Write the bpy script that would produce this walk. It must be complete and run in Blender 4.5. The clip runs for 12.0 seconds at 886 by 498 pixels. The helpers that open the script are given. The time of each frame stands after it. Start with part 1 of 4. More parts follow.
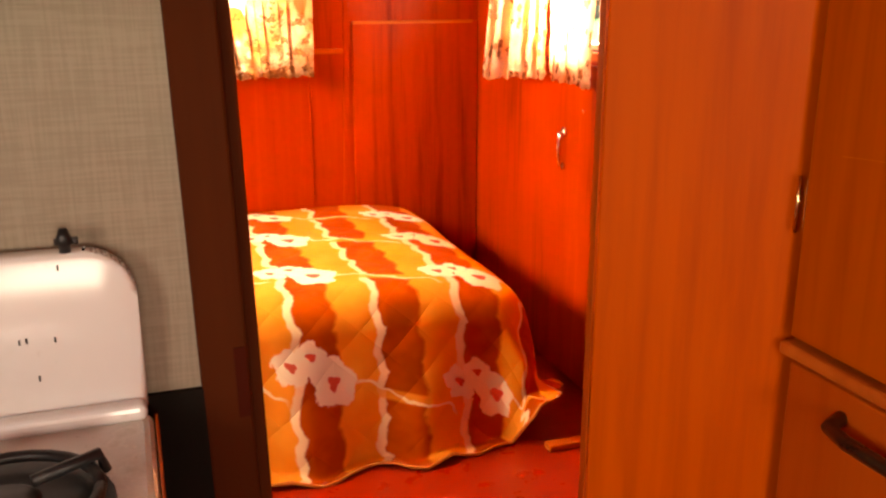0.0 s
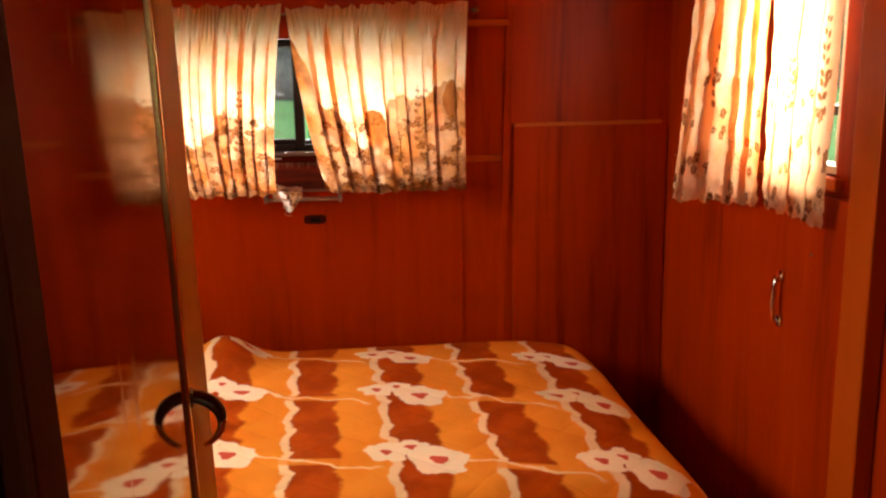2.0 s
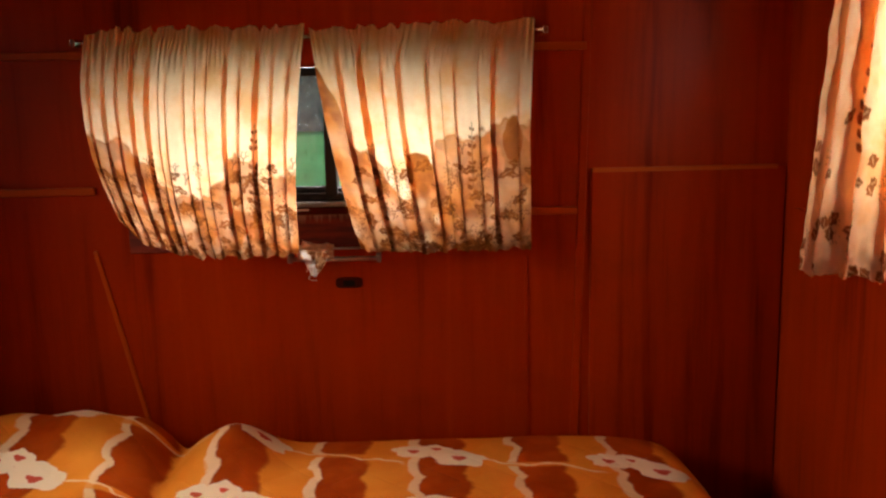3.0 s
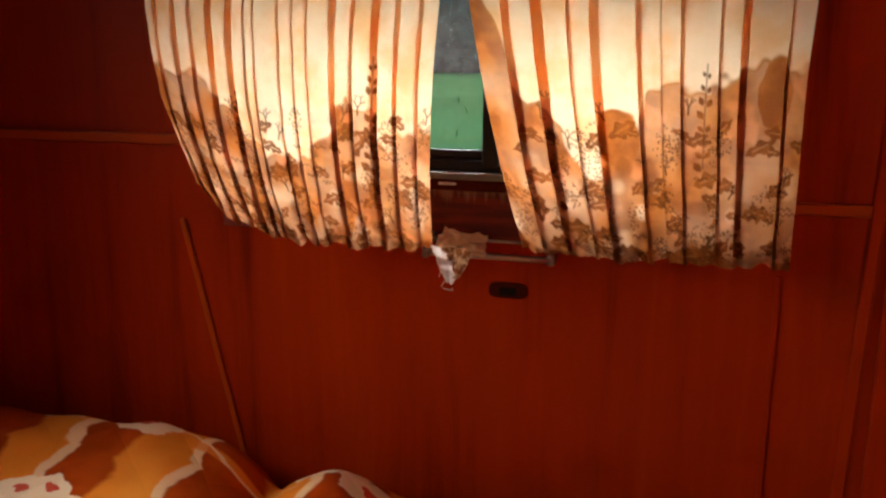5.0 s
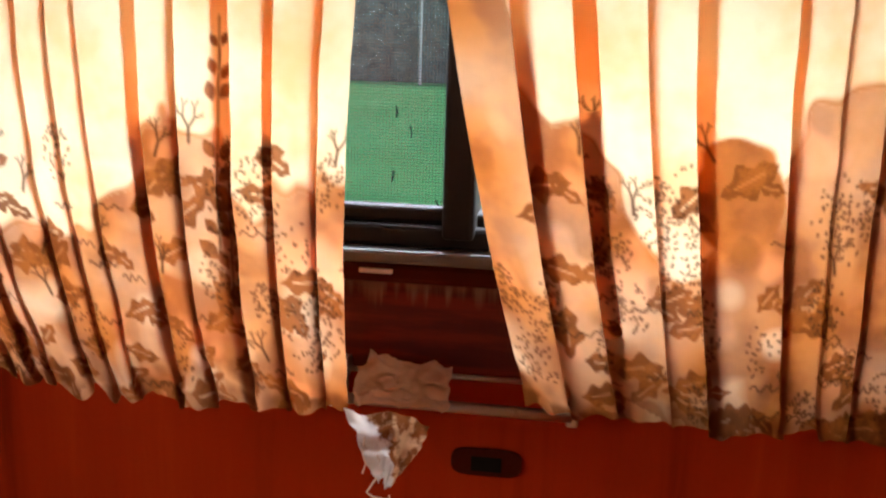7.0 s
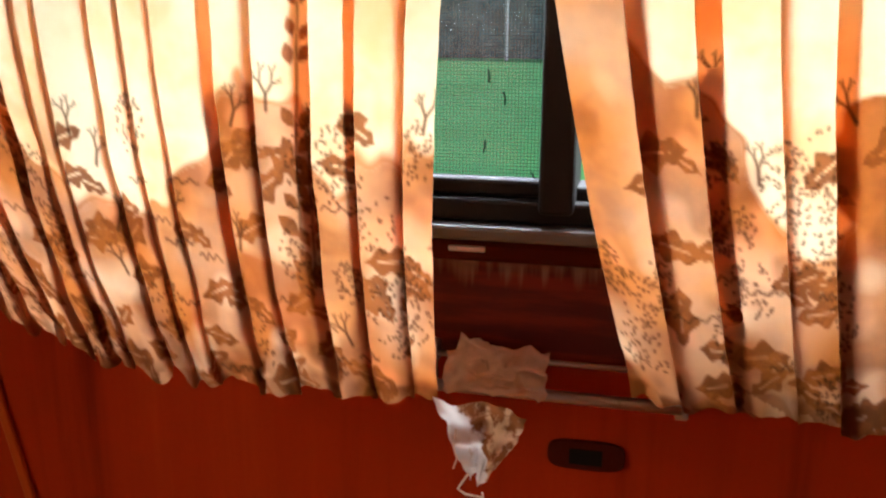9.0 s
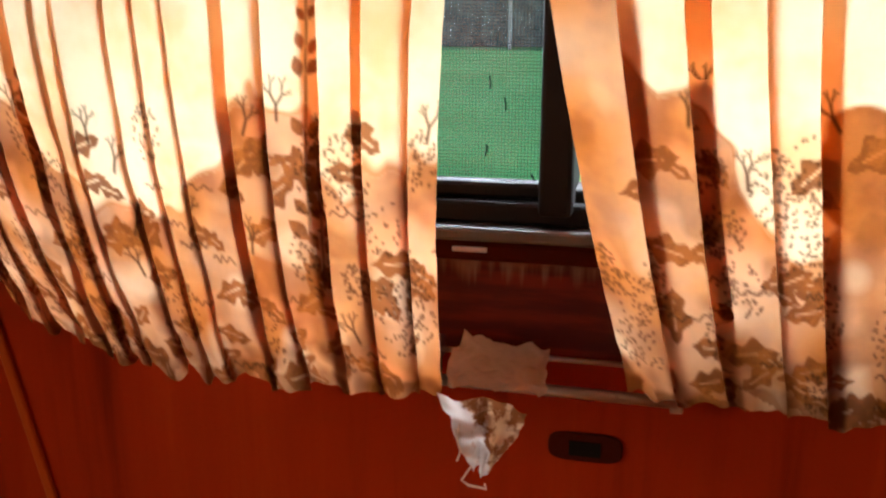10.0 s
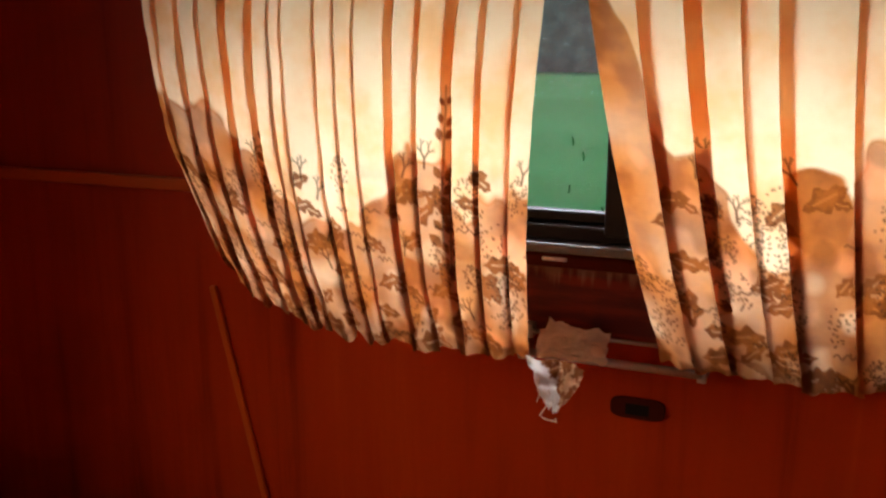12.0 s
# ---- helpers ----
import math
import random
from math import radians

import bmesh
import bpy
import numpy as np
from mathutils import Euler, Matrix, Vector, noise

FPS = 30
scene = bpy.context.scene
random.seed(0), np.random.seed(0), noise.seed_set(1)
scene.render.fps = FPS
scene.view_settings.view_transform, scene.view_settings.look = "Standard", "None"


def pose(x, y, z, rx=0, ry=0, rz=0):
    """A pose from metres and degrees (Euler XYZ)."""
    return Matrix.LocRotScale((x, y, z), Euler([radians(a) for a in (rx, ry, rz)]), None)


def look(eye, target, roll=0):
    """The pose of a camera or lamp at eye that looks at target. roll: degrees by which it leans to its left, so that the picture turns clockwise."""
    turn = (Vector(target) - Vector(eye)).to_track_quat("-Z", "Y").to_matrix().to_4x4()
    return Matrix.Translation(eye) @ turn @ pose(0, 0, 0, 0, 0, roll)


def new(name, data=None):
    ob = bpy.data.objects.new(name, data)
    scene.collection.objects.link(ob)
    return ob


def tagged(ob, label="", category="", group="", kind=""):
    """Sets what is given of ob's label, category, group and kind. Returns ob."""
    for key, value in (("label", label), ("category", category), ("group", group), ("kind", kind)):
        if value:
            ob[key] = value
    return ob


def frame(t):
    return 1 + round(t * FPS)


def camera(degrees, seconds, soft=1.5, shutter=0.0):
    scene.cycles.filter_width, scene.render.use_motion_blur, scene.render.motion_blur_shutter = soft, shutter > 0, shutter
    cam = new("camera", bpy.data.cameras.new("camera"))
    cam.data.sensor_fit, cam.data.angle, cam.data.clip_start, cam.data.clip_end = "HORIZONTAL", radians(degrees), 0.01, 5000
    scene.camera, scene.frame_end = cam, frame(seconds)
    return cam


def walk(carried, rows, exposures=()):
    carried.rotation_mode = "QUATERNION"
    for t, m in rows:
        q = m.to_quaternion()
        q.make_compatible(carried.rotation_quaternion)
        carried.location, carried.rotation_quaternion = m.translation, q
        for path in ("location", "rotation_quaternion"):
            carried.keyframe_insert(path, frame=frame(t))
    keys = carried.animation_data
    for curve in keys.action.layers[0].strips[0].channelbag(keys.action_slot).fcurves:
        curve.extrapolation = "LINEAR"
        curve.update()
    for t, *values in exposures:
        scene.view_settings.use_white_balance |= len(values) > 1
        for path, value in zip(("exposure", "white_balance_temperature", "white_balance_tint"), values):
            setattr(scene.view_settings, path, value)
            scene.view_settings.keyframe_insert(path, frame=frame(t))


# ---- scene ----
cam = camera(52.0, 12.0, soft=2.4)
PATH = [
    (0, (0.246, -0.048, 1.367), (0.873, 1.767, 0.807), -0.1),
    (0.5, (0.253, -0.059, 1.397), (0.891, 1.797, 1.008), -0.3),
    (1, (0.315, 0.043, 1.400), (0.878, 1.928, 1.040), -0.1),
    (1.5, (0.411, 0.325, 1.438), (0.861, 2.236, 1.060), -0.2),
    (2, (0.502, 0.590, 1.446), (0.744, 2.531, 1.032), -0.9),
    (2.5, (0.575, 0.850, 1.452), (0.647, 2.812, 1.072), -1.6),
    (2.7, (0.597, 0.960, 1.452), (0.672, 2.925, 1.087), -1.4),
    (4.3, (0.76, 1.767, 1.366), (0.539, 3.491, 1.092), 0.8),
    (4.5, (0.755, 1.816, 1.381), (0.464, 3.52, 1.05), 0.6),
    (5, (0.715, 1.924, 1.405), (0.322, 3.591, 0.999), 0.4),
    (5.5, (0.668, 2.094, 1.41), (0.32, 3.774, 1.021), 0.7),
    (6, (0.612, 2.29, 1.389), (0.319, 3.992, 1.046), 1.3),
    (6.5, (0.551, 2.532, 1.364), (0.305, 4.245, 1.044), 1.5),
    (7, (0.51, 2.713, 1.351), (0.293, 4.416, 0.965), 1.7),
    (7.5, (0.502, 2.778, 1.324), (0.201, 4.459, 0.896), 0.9),
    (9.5, (0.492, 2.773, 1.343), (0.109, 4.434, 0.907), 0.2),
    (10, (0.5, 2.749, 1.354), (0.114, 4.405, 0.901), -0),
    (10.5, (0.52, 2.694, 1.375), (0.131, 4.351, 0.927), -0.2),
    (11, (0.555, 2.596, 1.402), (0.146, 4.265, 1.02), -0.5),
    (11.5, (0.587, 2.469, 1.426), (0.148, 4.127, 1.03), -0.3),
    (12, (0.624, 2.417, 1.426), (0.002, 4.012, 1.018), -0.1),
]

EXPOSURES = [(0, 2.9, 9200, 23), (1.0, 2.5, 9200, 23), (1.5, 1.95, 8700, 21), (2.0, 0.95, 7700, 18), (2.7, 0.35, 7300, 16), (4.3, 0.1, 7100, 15), (7.0, 0.25, 6250, 12), (9.5, 0.25, 6250, 11), (12, 0.0, 6500, 12)]
walk(cam, [(t, look(eye, target, roll)) for t, eye, target, roll in PATH], EXPOSURES)

# ---- light ----
world = bpy.data.worlds.new("overcast_sky")
world.use_nodes = True
scene.world = world
sky = world.node_tree.nodes.new("ShaderNodeTexSky")
sky.sky_type, sky.sun_disc = "NISHITA", False
sky.sun_elevation, sky.sun_rotation = radians(36), radians(62)
world.node_tree.links.new(sky.outputs[0], world.node_tree.nodes["Background"].inputs[0])
world.node_tree.nodes["Background"].inputs[1].default_value = 0.12
sun = new("sun", bpy.data.lights.new("sun", "SUN"))
sun.data.energy, sun.data.angle, sun.data.color = 2.4, radians(12), (1.0, 0.95, 0.88)
sun.matrix_world = look((6, 3.2, 5), (0, 0, 0))


def opening_lamp(name, eye, target, w, h, energy, colour, spread=180):
    lamp = new(name, bpy.data.lights.new(name, "AREA"))
    lamp.data.shape, lamp.data.size, lamp.data.size_y = "RECTANGLE", w, h
    lamp.data.energy, lamp.data.color, lamp.data.spread = energy, colour, radians(spread)
    lamp.matrix_world = look(eye, target)
    return lamp


# sky light in the openings of the windows; the last two lamps are added fill
opening_lamp("rear_window_daylight", (0.39, 3.80, 1.47), (0.39, 3.0, 0.95), 0.76, 0.36, 7.6, (0.88, 0.92, 1.0), 115)
opening_lamp("side_window_daylight", (1.80, 2.69, 1.45), (0.0, 2.69, 1.1), 0.50, 0.52, 13.0, (1.0, 0.88, 0.76))
opening_lamp("kitchen_window_daylight", (0.3, -2.15, 1.35), (0.3, 0.0, 1.2), 1.0, 0.55, 3.4, (1.0, 0.94, 0.86))
# Fill lamp in an unseen kitchen side opening, added to brighten the cabinet.
opening_lamp("kitchen_side_fill", (-0.88, -0.70, 1.40), (0.9, -0.2, 1.0), 0.9, 0.5, 2.8, (1.0, 0.92, 0.82))
# Fill lamp in an unseen left opening, added to brighten the bed.
opening_lamp("far_side_fill", (-0.88, 2.55, 1.45), (0.9, 2.60, 0.25), 0.95, 0.55, 7.0, (1.0, 0.82, 0.60), 115)


# ---- node helpers ----
class Graph:
    def __init__(self, name):
        self.mat = bpy.data.materials.new(name)
        self.mat.use_nodes = True
        self.tree = self.mat.node_tree
        self.nodes, self.links = self.tree.nodes, self.tree.links
        self.bsdf = self.nodes["Principled BSDF"]
        self.out = self.nodes["Material Output"]

    def put(self, socket, value):
        if isinstance(value, (int, float)):
            socket.default_value = value
        elif isinstance(value, tuple):
            socket.default_value = value if len(value) == len(socket.default_value) else (*value, 1.0)
        else:
            self.links.new(value, socket)

    def m(self, op, a, b=0.0, c=0.0):
        n = self.nodes.new("ShaderNodeMath")
        n.operation = op
        for s, v in zip(n.inputs, (a, b, c)):
            self.put(s, v)
        return n.outputs[0]

    def add(self, a, b): return self.m("ADD", a, b)
    def sub(self, a, b): return self.m("SUBTRACT", a, b)
    def mul(self, a, b): return self.m("MULTIPLY", a, b)
    def lo(self, a, b): return self.m("MINIMUM", a, b)
    def hi(self, a, b): return self.m("MAXIMUM", a, b)

    def step(self, value, low, high, start=0.0, end=1.0):
        n = self.nodes.new("ShaderNodeMapRange")
        n.interpolation_type = "SMOOTHSTEP"
        for s, v in zip(n.inputs, (value, low, high, start, end)):
            self.put(s, v)
        return n.outputs[0]

    def coord(self, kind="Object", scale=(1, 1, 1), turn=(0, 0, 0)):
        c = self.nodes.new("ShaderNodeTexCoord")
        p = self.nodes.new("ShaderNodeMapping")
        p.inputs["Scale"].default_value = scale
        p.inputs["Rotation"].default_value = turn
        self.links.new(c.outputs[kind], p.inputs[0])
        return p.outputs[0]

    def xyz(self, vec):
        n = self.nodes.new("ShaderNodeSeparateXYZ")
        self.links.new(vec, n.inputs[0])
        return n.outputs

    def noise(self, vec, scale, detail=3.0, rough=0.55, dist=0.0):
        n = self.nodes.new("ShaderNodeTexNoise")
        self.links.new(vec, n.inputs["Vector"])
        n.inputs["Scale"].default_value, n.inputs["Detail"].default_value = scale, detail
        n.inputs["Roughness"].default_value, n.inputs["Distortion"].default_value = rough, dist
        return n.outputs["Fac"]

    def cells(self, vec, scale, feature="F1"):
        n = self.nodes.new("ShaderNodeTexVoronoi")
        n.feature = feature
        self.links.new(vec, n.inputs["Vector"])
        n.inputs["Scale"].default_value = scale
        return n.outputs["Distance"]

    def mix(self, fac, a, b, mode="MIX"):
        n = self.nodes.new("ShaderNodeMix")
        n.data_type, n.blend_type = "RGBA", mode
        self.put(n.inputs[0], fac)
        self.put(n.inputs[6], a)
        self.put(n.inputs[7], b)
        return n.outputs[2]

    def bump(self, height, strength, distance):
        n = self.nodes.new("ShaderNodeBump")
        n.inputs["Strength"].default_value, n.inputs["Distance"].default_value = strength, distance
        self.links.new(height, n.inputs["Height"])
        return n.outputs[0]

    def finish(self, colour, rough, metal=0.0, normal=None, coat=0.0):
        self.put(self.bsdf.inputs["Base Color"], colour)
        self.put(self.bsdf.inputs["Roughness"], rough)
        self.put(self.bsdf.inputs["Metallic"], metal)
        if coat:
            self.bsdf.inputs["Coat Weight"].default_value = coat
            self.bsdf.inputs["Coat Roughness"].default_value = 0.22
        if normal is not None:
            self.links.new(normal, self.bsdf.inputs["Normal"])
        return self.mat


def wood(name, dark, mid, light, along="z", rough=0.36, coat=0.25, grain=1.0):
    """Varnished plywood with its grain along one axis."""
    g = Graph(name)
    s = {"x": (0.9, 14, 14), "y": (14, 0.9, 14), "z": (14, 14, 0.9)}[along]
    v = g.coord("Object", s)
    wide = g.noise(v, 0.35 * grain, 4, 0.6, 1.2)
    fine = g.noise(v, 3.2 * grain, 5, 0.65, 0.4)
    figure = g.noise(g.coord("Object", tuple(k / 6 for k in s)), 1.1, 3, 0.6, 2.2)
    stain = g.noise(g.coord(), 2.3, 4, 0.6)
    f = g.add(g.mul(wide, 0.55), g.add(g.mul(fine, 0.22), g.mul(figure, 0.33)))
    c = g.mix(g.step(f, 0.36, 0.56), dark, mid)
    c = g.mix(g.step(f, 0.55, 0.76, 0.0, 0.8), c, light)
    c = g.mix(g.step(stain, 0.56, 0.75, 0.0, 0.45), c, tuple(0.55 * k for k in mid))
    scuff = g.mul(g.step(g.noise(g.coord("Object", (5, 5, 60), (0.0, 0.25, 0.0)), 1.0, 3, 0.6, 0.6), 0.735, 0.765), g.step(stain, 0.44, 0.58))
    c = g.mix(g.mul(scuff, 0.35), c, tuple(min(0.8, 1.5 * k + 0.06) for k in light))
    r = g.add(rough, g.mul(g.sub(g.noise(g.coord(), 6.0, 4), 0.5), 0.22))
    g.bsdf.inputs["Specular IOR Level"].default_value = 0.08
    return g.finish(c, r, 0.0, g.bump(g.add(fine, g.mul(wide, 1.5)), 0.12, 0.002), coat)


def painted(name, colour, rough=0.4, wear=(0.2, 0.15, 0.1), amount=0.35, metal=0.0, scale=9.0, coat=0.0):
    """A plain surface with slight stains and small scratches."""
    g = Graph(name)
    blot = g.noise(g.coord(), scale, 5, 0.65)
    spot = g.noise(g.coord(), scale * 9, 3)
    c = g.mix(g.step(blot, 0.54, 0.78, 0.0, amount), colour, wear)
    c = g.mix(g.step(spot, 0.66, 0.75, 0.0, amount * 0.7), c, wear)
    r = g.add(rough, g.mul(g.sub(blot, 0.5), 0.3))
    return g.finish(c, r, metal, g.bump(spot, 0.06, 0.001), coat)


WALL_WOOD = wood("varnished_birch_ply", (0.14, 0.0075, 0.0008), (0.37, 0.029, 0.0022), (0.52, 0.058, 0.0050), rough=0.42, coat=0.04)
DOOR_WOOD = wood("golden_ply", (0.38, 0.047, 0.0022), (0.56, 0.083, 0.0038), (0.70, 0.135, 0.008), rough=0.5, coat=0.01)
CABINET_WOOD = wood("glossy_golden_ply", (0.30, 0.042, 0.002), (0.46, 0.078, 0.0035), (0.60, 0.13, 0.008), rough=0.34, coat=0.25)
TRIM_WOOD = wood("trim_wood_upright", (0.34, 0.045, 0.005), (0.46, 0.075, 0.008), (0.56, 0.11, 0.014), rough=0.42, coat=0.08)
TRIM_ACROSS = wood("trim_wood_across", (0.40, 0.07, 0.010), (0.54, 0.12, 0.018), (0.66, 0.18, 0.030), along="x", rough=0.42, coat=0.08)
TRIM_ALONG = wood("red_trim_across", (0.34, 0.045, 0.004), (0.46, 0.072, 0.008), (0.56, 0.105, 0.013), along="x", rough=0.42, coat=0.05)
JAMB_WOOD = wood("dark_jamb_wood", (0.040, 0.009, 0.002), (0.080, 0.016, 0.003), (0.13, 0.029, 0.006), rough=0.68, coat=0.0)
STILE_WOOD = wood("honey_stile_wood", (0.56, 0.20, 0.028), (0.70, 0.28, 0.045), (0.80, 0.38, 0.08), rough=0.5, coat=0.02)
CEIL_WOOD = wood("ceiling_ply", (0.30, 0.032, 0.004), (0.42, 0.055, 0.007), (0.50, 0.08, 0.012), along="x", rough=0.45, coat=0.05)
SILL_WOOD = wood("stained_sill_wood", (0.05, 0.008, 0.002), (0.10, 0.014, 0.003), (0.16, 0.030, 0.008), along="x", rough=0.5, coat=0.0)


def apron():
    """Dark red board with pale water drips running down from its upper edge."""
    g = Graph("dripped_apron_board")
    x, y, z = g.xyz(g.coord())
    run = g.noise(g.coord("Object", (60, 1, 2.5)), 1.6, 3, 0.6)
    c = g.mix(g.step(g.noise(g.coord("Object", (3, 3, 20)), 3, 4), 0.4, 0.65), (0.12, 0.010, 0.002), (0.24, 0.022, 0.004))
    drip = g.step(g.add(g.sub(z, 1.128), g.mul(run, 0.075)), 0.006, 0.034)
    c = g.mix(g.mul(drip, 0.75), c, (0.42, 0.26, 0.16))
    return g.finish(c, 0.55, 0.0, g.bump(run, 0.1, 0.001))


APRON = apron()
CHROME = painted("worn_chrome", (0.80, 0.78, 0.74), 0.14, (0.3, 0.22, 0.15), 0.3, 1.0, 20)
BRASS = painted("polished_brass_edging", (0.83, 0.62, 0.28), 0.20, (0.35, 0.2, 0.07), 0.4, 1.0, 16)
BRONZE = painted("dark_bronze", (0.10, 0.065, 0.04), 0.32, (0.35, 0.22, 0.1), 0.4, 0.9, 30)
ALU = painted("dull_aluminium", (0.52, 0.52, 0.50), 0.33, (0.2, 0.17, 0.14), 0.5, 0.9, 14)
BLACK = painted("black_rubber", (0.010, 0.009, 0.009), 0.6, (0.03, 0.027, 0.024), 0.4, 0.0, 30)
IRON = painted("black_iron", (0.02, 0.02, 0.021), 0.42, (0.09, 0.07, 0.05), 0.5, 0.3, 40)
ENAMEL = painted("white_enamel", (0.80, 0.79, 0.78), 0.16, (0.45, 0.40, 0.33), 0.16, 0.0, 5, 0.4)
STOVE_TOP = painted("grimy_enamel", (0.80, 0.78, 0.72), 0.24, (0.38, 0.31, 0.20), 0.6, 0.0, 12, 0.3)
# Dark lacquer of the latch plate; also paints the shaded strike recess.
PLATE = painted("dark_plate_and_recess_shade", (0.060, 0.007, 0.002), 0.75, (0.035, 0.008, 0.004), 0.5, 0.0, 40)
PLATE.node_tree.nodes["Principled BSDF"].inputs["Specular IOR Level"].default_value = 0.08
HOOD = painted("satin_hood_metal", (0.15, 0.14, 0.135), 0.26, (0.2, 0.16, 0.12), 0.3, 1.0, 8)
SILL_METAL = painted("dusty_sill_metal", (0.26, 0.26, 0.26), 0.5, (0.07, 0.06, 0.05), 0.7, 0.6, 24)
# Near-black colour that paints the shade inside a gap and a slot.
DARK = painted("void_shade_black", (0.012, 0.009, 0.007), 0.7, (0.03, 0.02, 0.015), 0.4)
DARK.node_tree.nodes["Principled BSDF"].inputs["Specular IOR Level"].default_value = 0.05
LINO = painted("red_linoleum", (0.32, 0.018, 0.005), 0.30, (0.09, 0.012, 0.008), 0.6, 0.0, 7, 0.2)
TAPE = painted("yellowed_rag", (0.82, 0.66, 0.52), 0.85, (0.32, 0.2, 0.12), 0.5, 0.0, 18)
BINDING = painted("quilt_binding", (0.52, 0.17, 0.03), 0.9, (0.30, 0.08, 0.02), 0.5, 0.0, 14)
SKIN = painted("trailer_skin", (0.6, 0.6, 0.58), 0.4, (0.3, 0.28, 0.25), 0.4, 0.6, 2)
WHITE = painted("white_post_paint", (0.8, 0.8, 0.8), 0.5)


def laminate():
    g = Graph("linen_laminate")
    v = g.coord()
    warp = g.noise(g.coord("Object", (260, 260, 12)), 1.0, 2)
    weft = g.noise(g.coord("Object", (14, 14, 280)), 1.0, 2)
    f = g.add(g.mul(warp, 0.5), g.mul(weft, 0.5))
    c = g.mix(g.step(f, 0.38, 0.62), (0.265, 0.215, 0.155), (0.32, 0.265, 0.195))
    c = g.mix(g.step(g.noise(v, 3.0, 4), 0.5, 0.75, 0.0, 0.3), c, (0.22, 0.17, 0.12))
    return g.finish(c, 0.5, 0.0, g.bump(f, 0.15, 0.001))


LAMINATE = laminate()


def mirror():
    g = Graph("spotted_mirror")
    v = g.coord()
    drip = g.noise(g.coord("Object", (30, 30, 3.0)), 1.3, 4, 0.6, 0.4)
    haze = g.noise(v, 5.0, 5, 0.65)
    c = g.mix(g.step(haze, 0.45, 0.75, 0.0, 0.6), (0.46, 0.38, 0.28), (0.26, 0.20, 0.12))
    r = g.add(0.02, g.add(g.step(drip, 0.62, 0.70, 0.0, 0.10), g.step(haze, 0.42, 0.75, 0.02, 0.12)))
    return g.finish(c, r, 1.0)


MIRROR = mirror()


def clear_pane(name, tint, gloss):
    g = Graph(name)
    t = g.nodes.new("ShaderNodeBsdfTransparent")
    t.inputs[0].default_value = (*tint, 1)
    s = g.nodes.new("ShaderNodeBsdfGlossy")
    s.inputs["Roughness"].default_value = 0.03
    mx = g.nodes.new("ShaderNodeMixShader")
    mx.inputs[0].default_value = gloss
    g.links.new(t.outputs[0], mx.inputs[1])
    g.links.new(s.outputs[0], mx.inputs[2])
    g.links.new(mx.outputs[0], g.out.inputs[0])
    return g.mat


GLASS = clear_pane("window_glass", (0.93, 0.97, 0.96), 0.05)


def screen_mesh():
    """Fine woven fly screen: thin grey threads with open holes, and dark scratches."""
    g = Graph("fly_screen")
    x, y, z = g.xyz(g.coord())
    wire = g.hi(g.step(g.m("PINGPONG", g.mul(x, 620), 1.0), 0.66, 0.92), g.step(g.m("PINGPONG", g.mul(z, 620), 1.0), 0.66, 0.92))
    t = g.nodes.new("ShaderNodeBsdfTransparent")
    d = g.nodes.new("ShaderNodeBsdfDiffuse")
    d.inputs[0].default_value = (0.30, 0.33, 0.34, 1)
    mx = g.nodes.new("ShaderNodeMixShader")
    g.links.new(g.mul(wire, 0.42), mx.inputs[0])
    g.links.new(t.outputs[0], mx.inputs[1])
    g.links.new(d.outputs[0], mx.inputs[2])
    g.links.new(mx.outputs[0], g.out.inputs[0])
    return g.mat


SCREEN = screen_mesh()


def cloth_shader(g, colour, normal, through_share, rough=0.9):
    d = g.nodes.new("ShaderNodeBsdfDiffuse")
    t = g.nodes.new("ShaderNodeBsdfTranslucent")
    mx = g.nodes.new("ShaderNodeMixShader")
    mx.inputs[0].default_value = through_share
    deep = g.mix(1.0, colour, (1.0, 0.94, 0.86, 1.0), "MULTIPLY")
    for s, tone in ((d, colour), (t, deep)):
        g.links.new(tone, s.inputs["Color"])
        g.links.new(normal, s.inputs["Normal"])
    g.links.new(d.outputs[0], mx.inputs[1])
    g.links.new(t.outputs[0], mx.inputs[2])
    g.links.new(mx.outputs[0], g.out.inputs[0])
    return g.mat


def curtain_cloth(name):
    """Cream cotton. The attribute "print" says where the cloth is printed: leaves, fine lines, washes."""
    g = Graph(name)
    uv = g.coord("UV")
    att = g.nodes.new("ShaderNodeAttribute")
    att.attribute_name = "print"
    leaf, line, wash = g.xyz(att.outputs["Color"])
    blot = g.noise(uv, 7.0, 4, 0.6)
    mottle = g.noise(uv, 38, 4, 0.65)
    cream = g.mix(g.step(blot, 0.40, 0.66), (0.93, 0.67, 0.45), (0.90, 0.50, 0.24))
    cream = g.mix(g.step(mottle, 0.55, 0.75, 0.0, 0.25), cream, (0.90, 0.50, 0.24))
    tan = g.mix(g.step(g.noise(uv, 16, 3), 0.40, 0.62), (0.47, 0.130, 0.015), (0.29, 0.064, 0.007))
    tan = g.mix(g.step(g.noise(uv, 10.5, 2), 0.56, 0.66, 0.0, 0.8), tan, (0.70, 0.21, 0.065))
    c = g.mix(g.mul(wash, 0.95), cream, tan)
    brown = g.mix(g.step(mottle, 0.42, 0.62), (0.17, 0.043, 0.008), (0.28, 0.075, 0.012))
    c = g.mix(g.mul(leaf, 0.92), c, brown)
    c = g.mix(g.mul(line, 0.92), c, (0.075, 0.024, 0.008))
    weave = g.noise(g.coord("UV", (900, 900, 1)), 1.0, 2)
    return cloth_shader(g, c, g.bump(g.add(weave, g.mul(mottle, 1.5)), 0.14, 0.0008), 0.84)


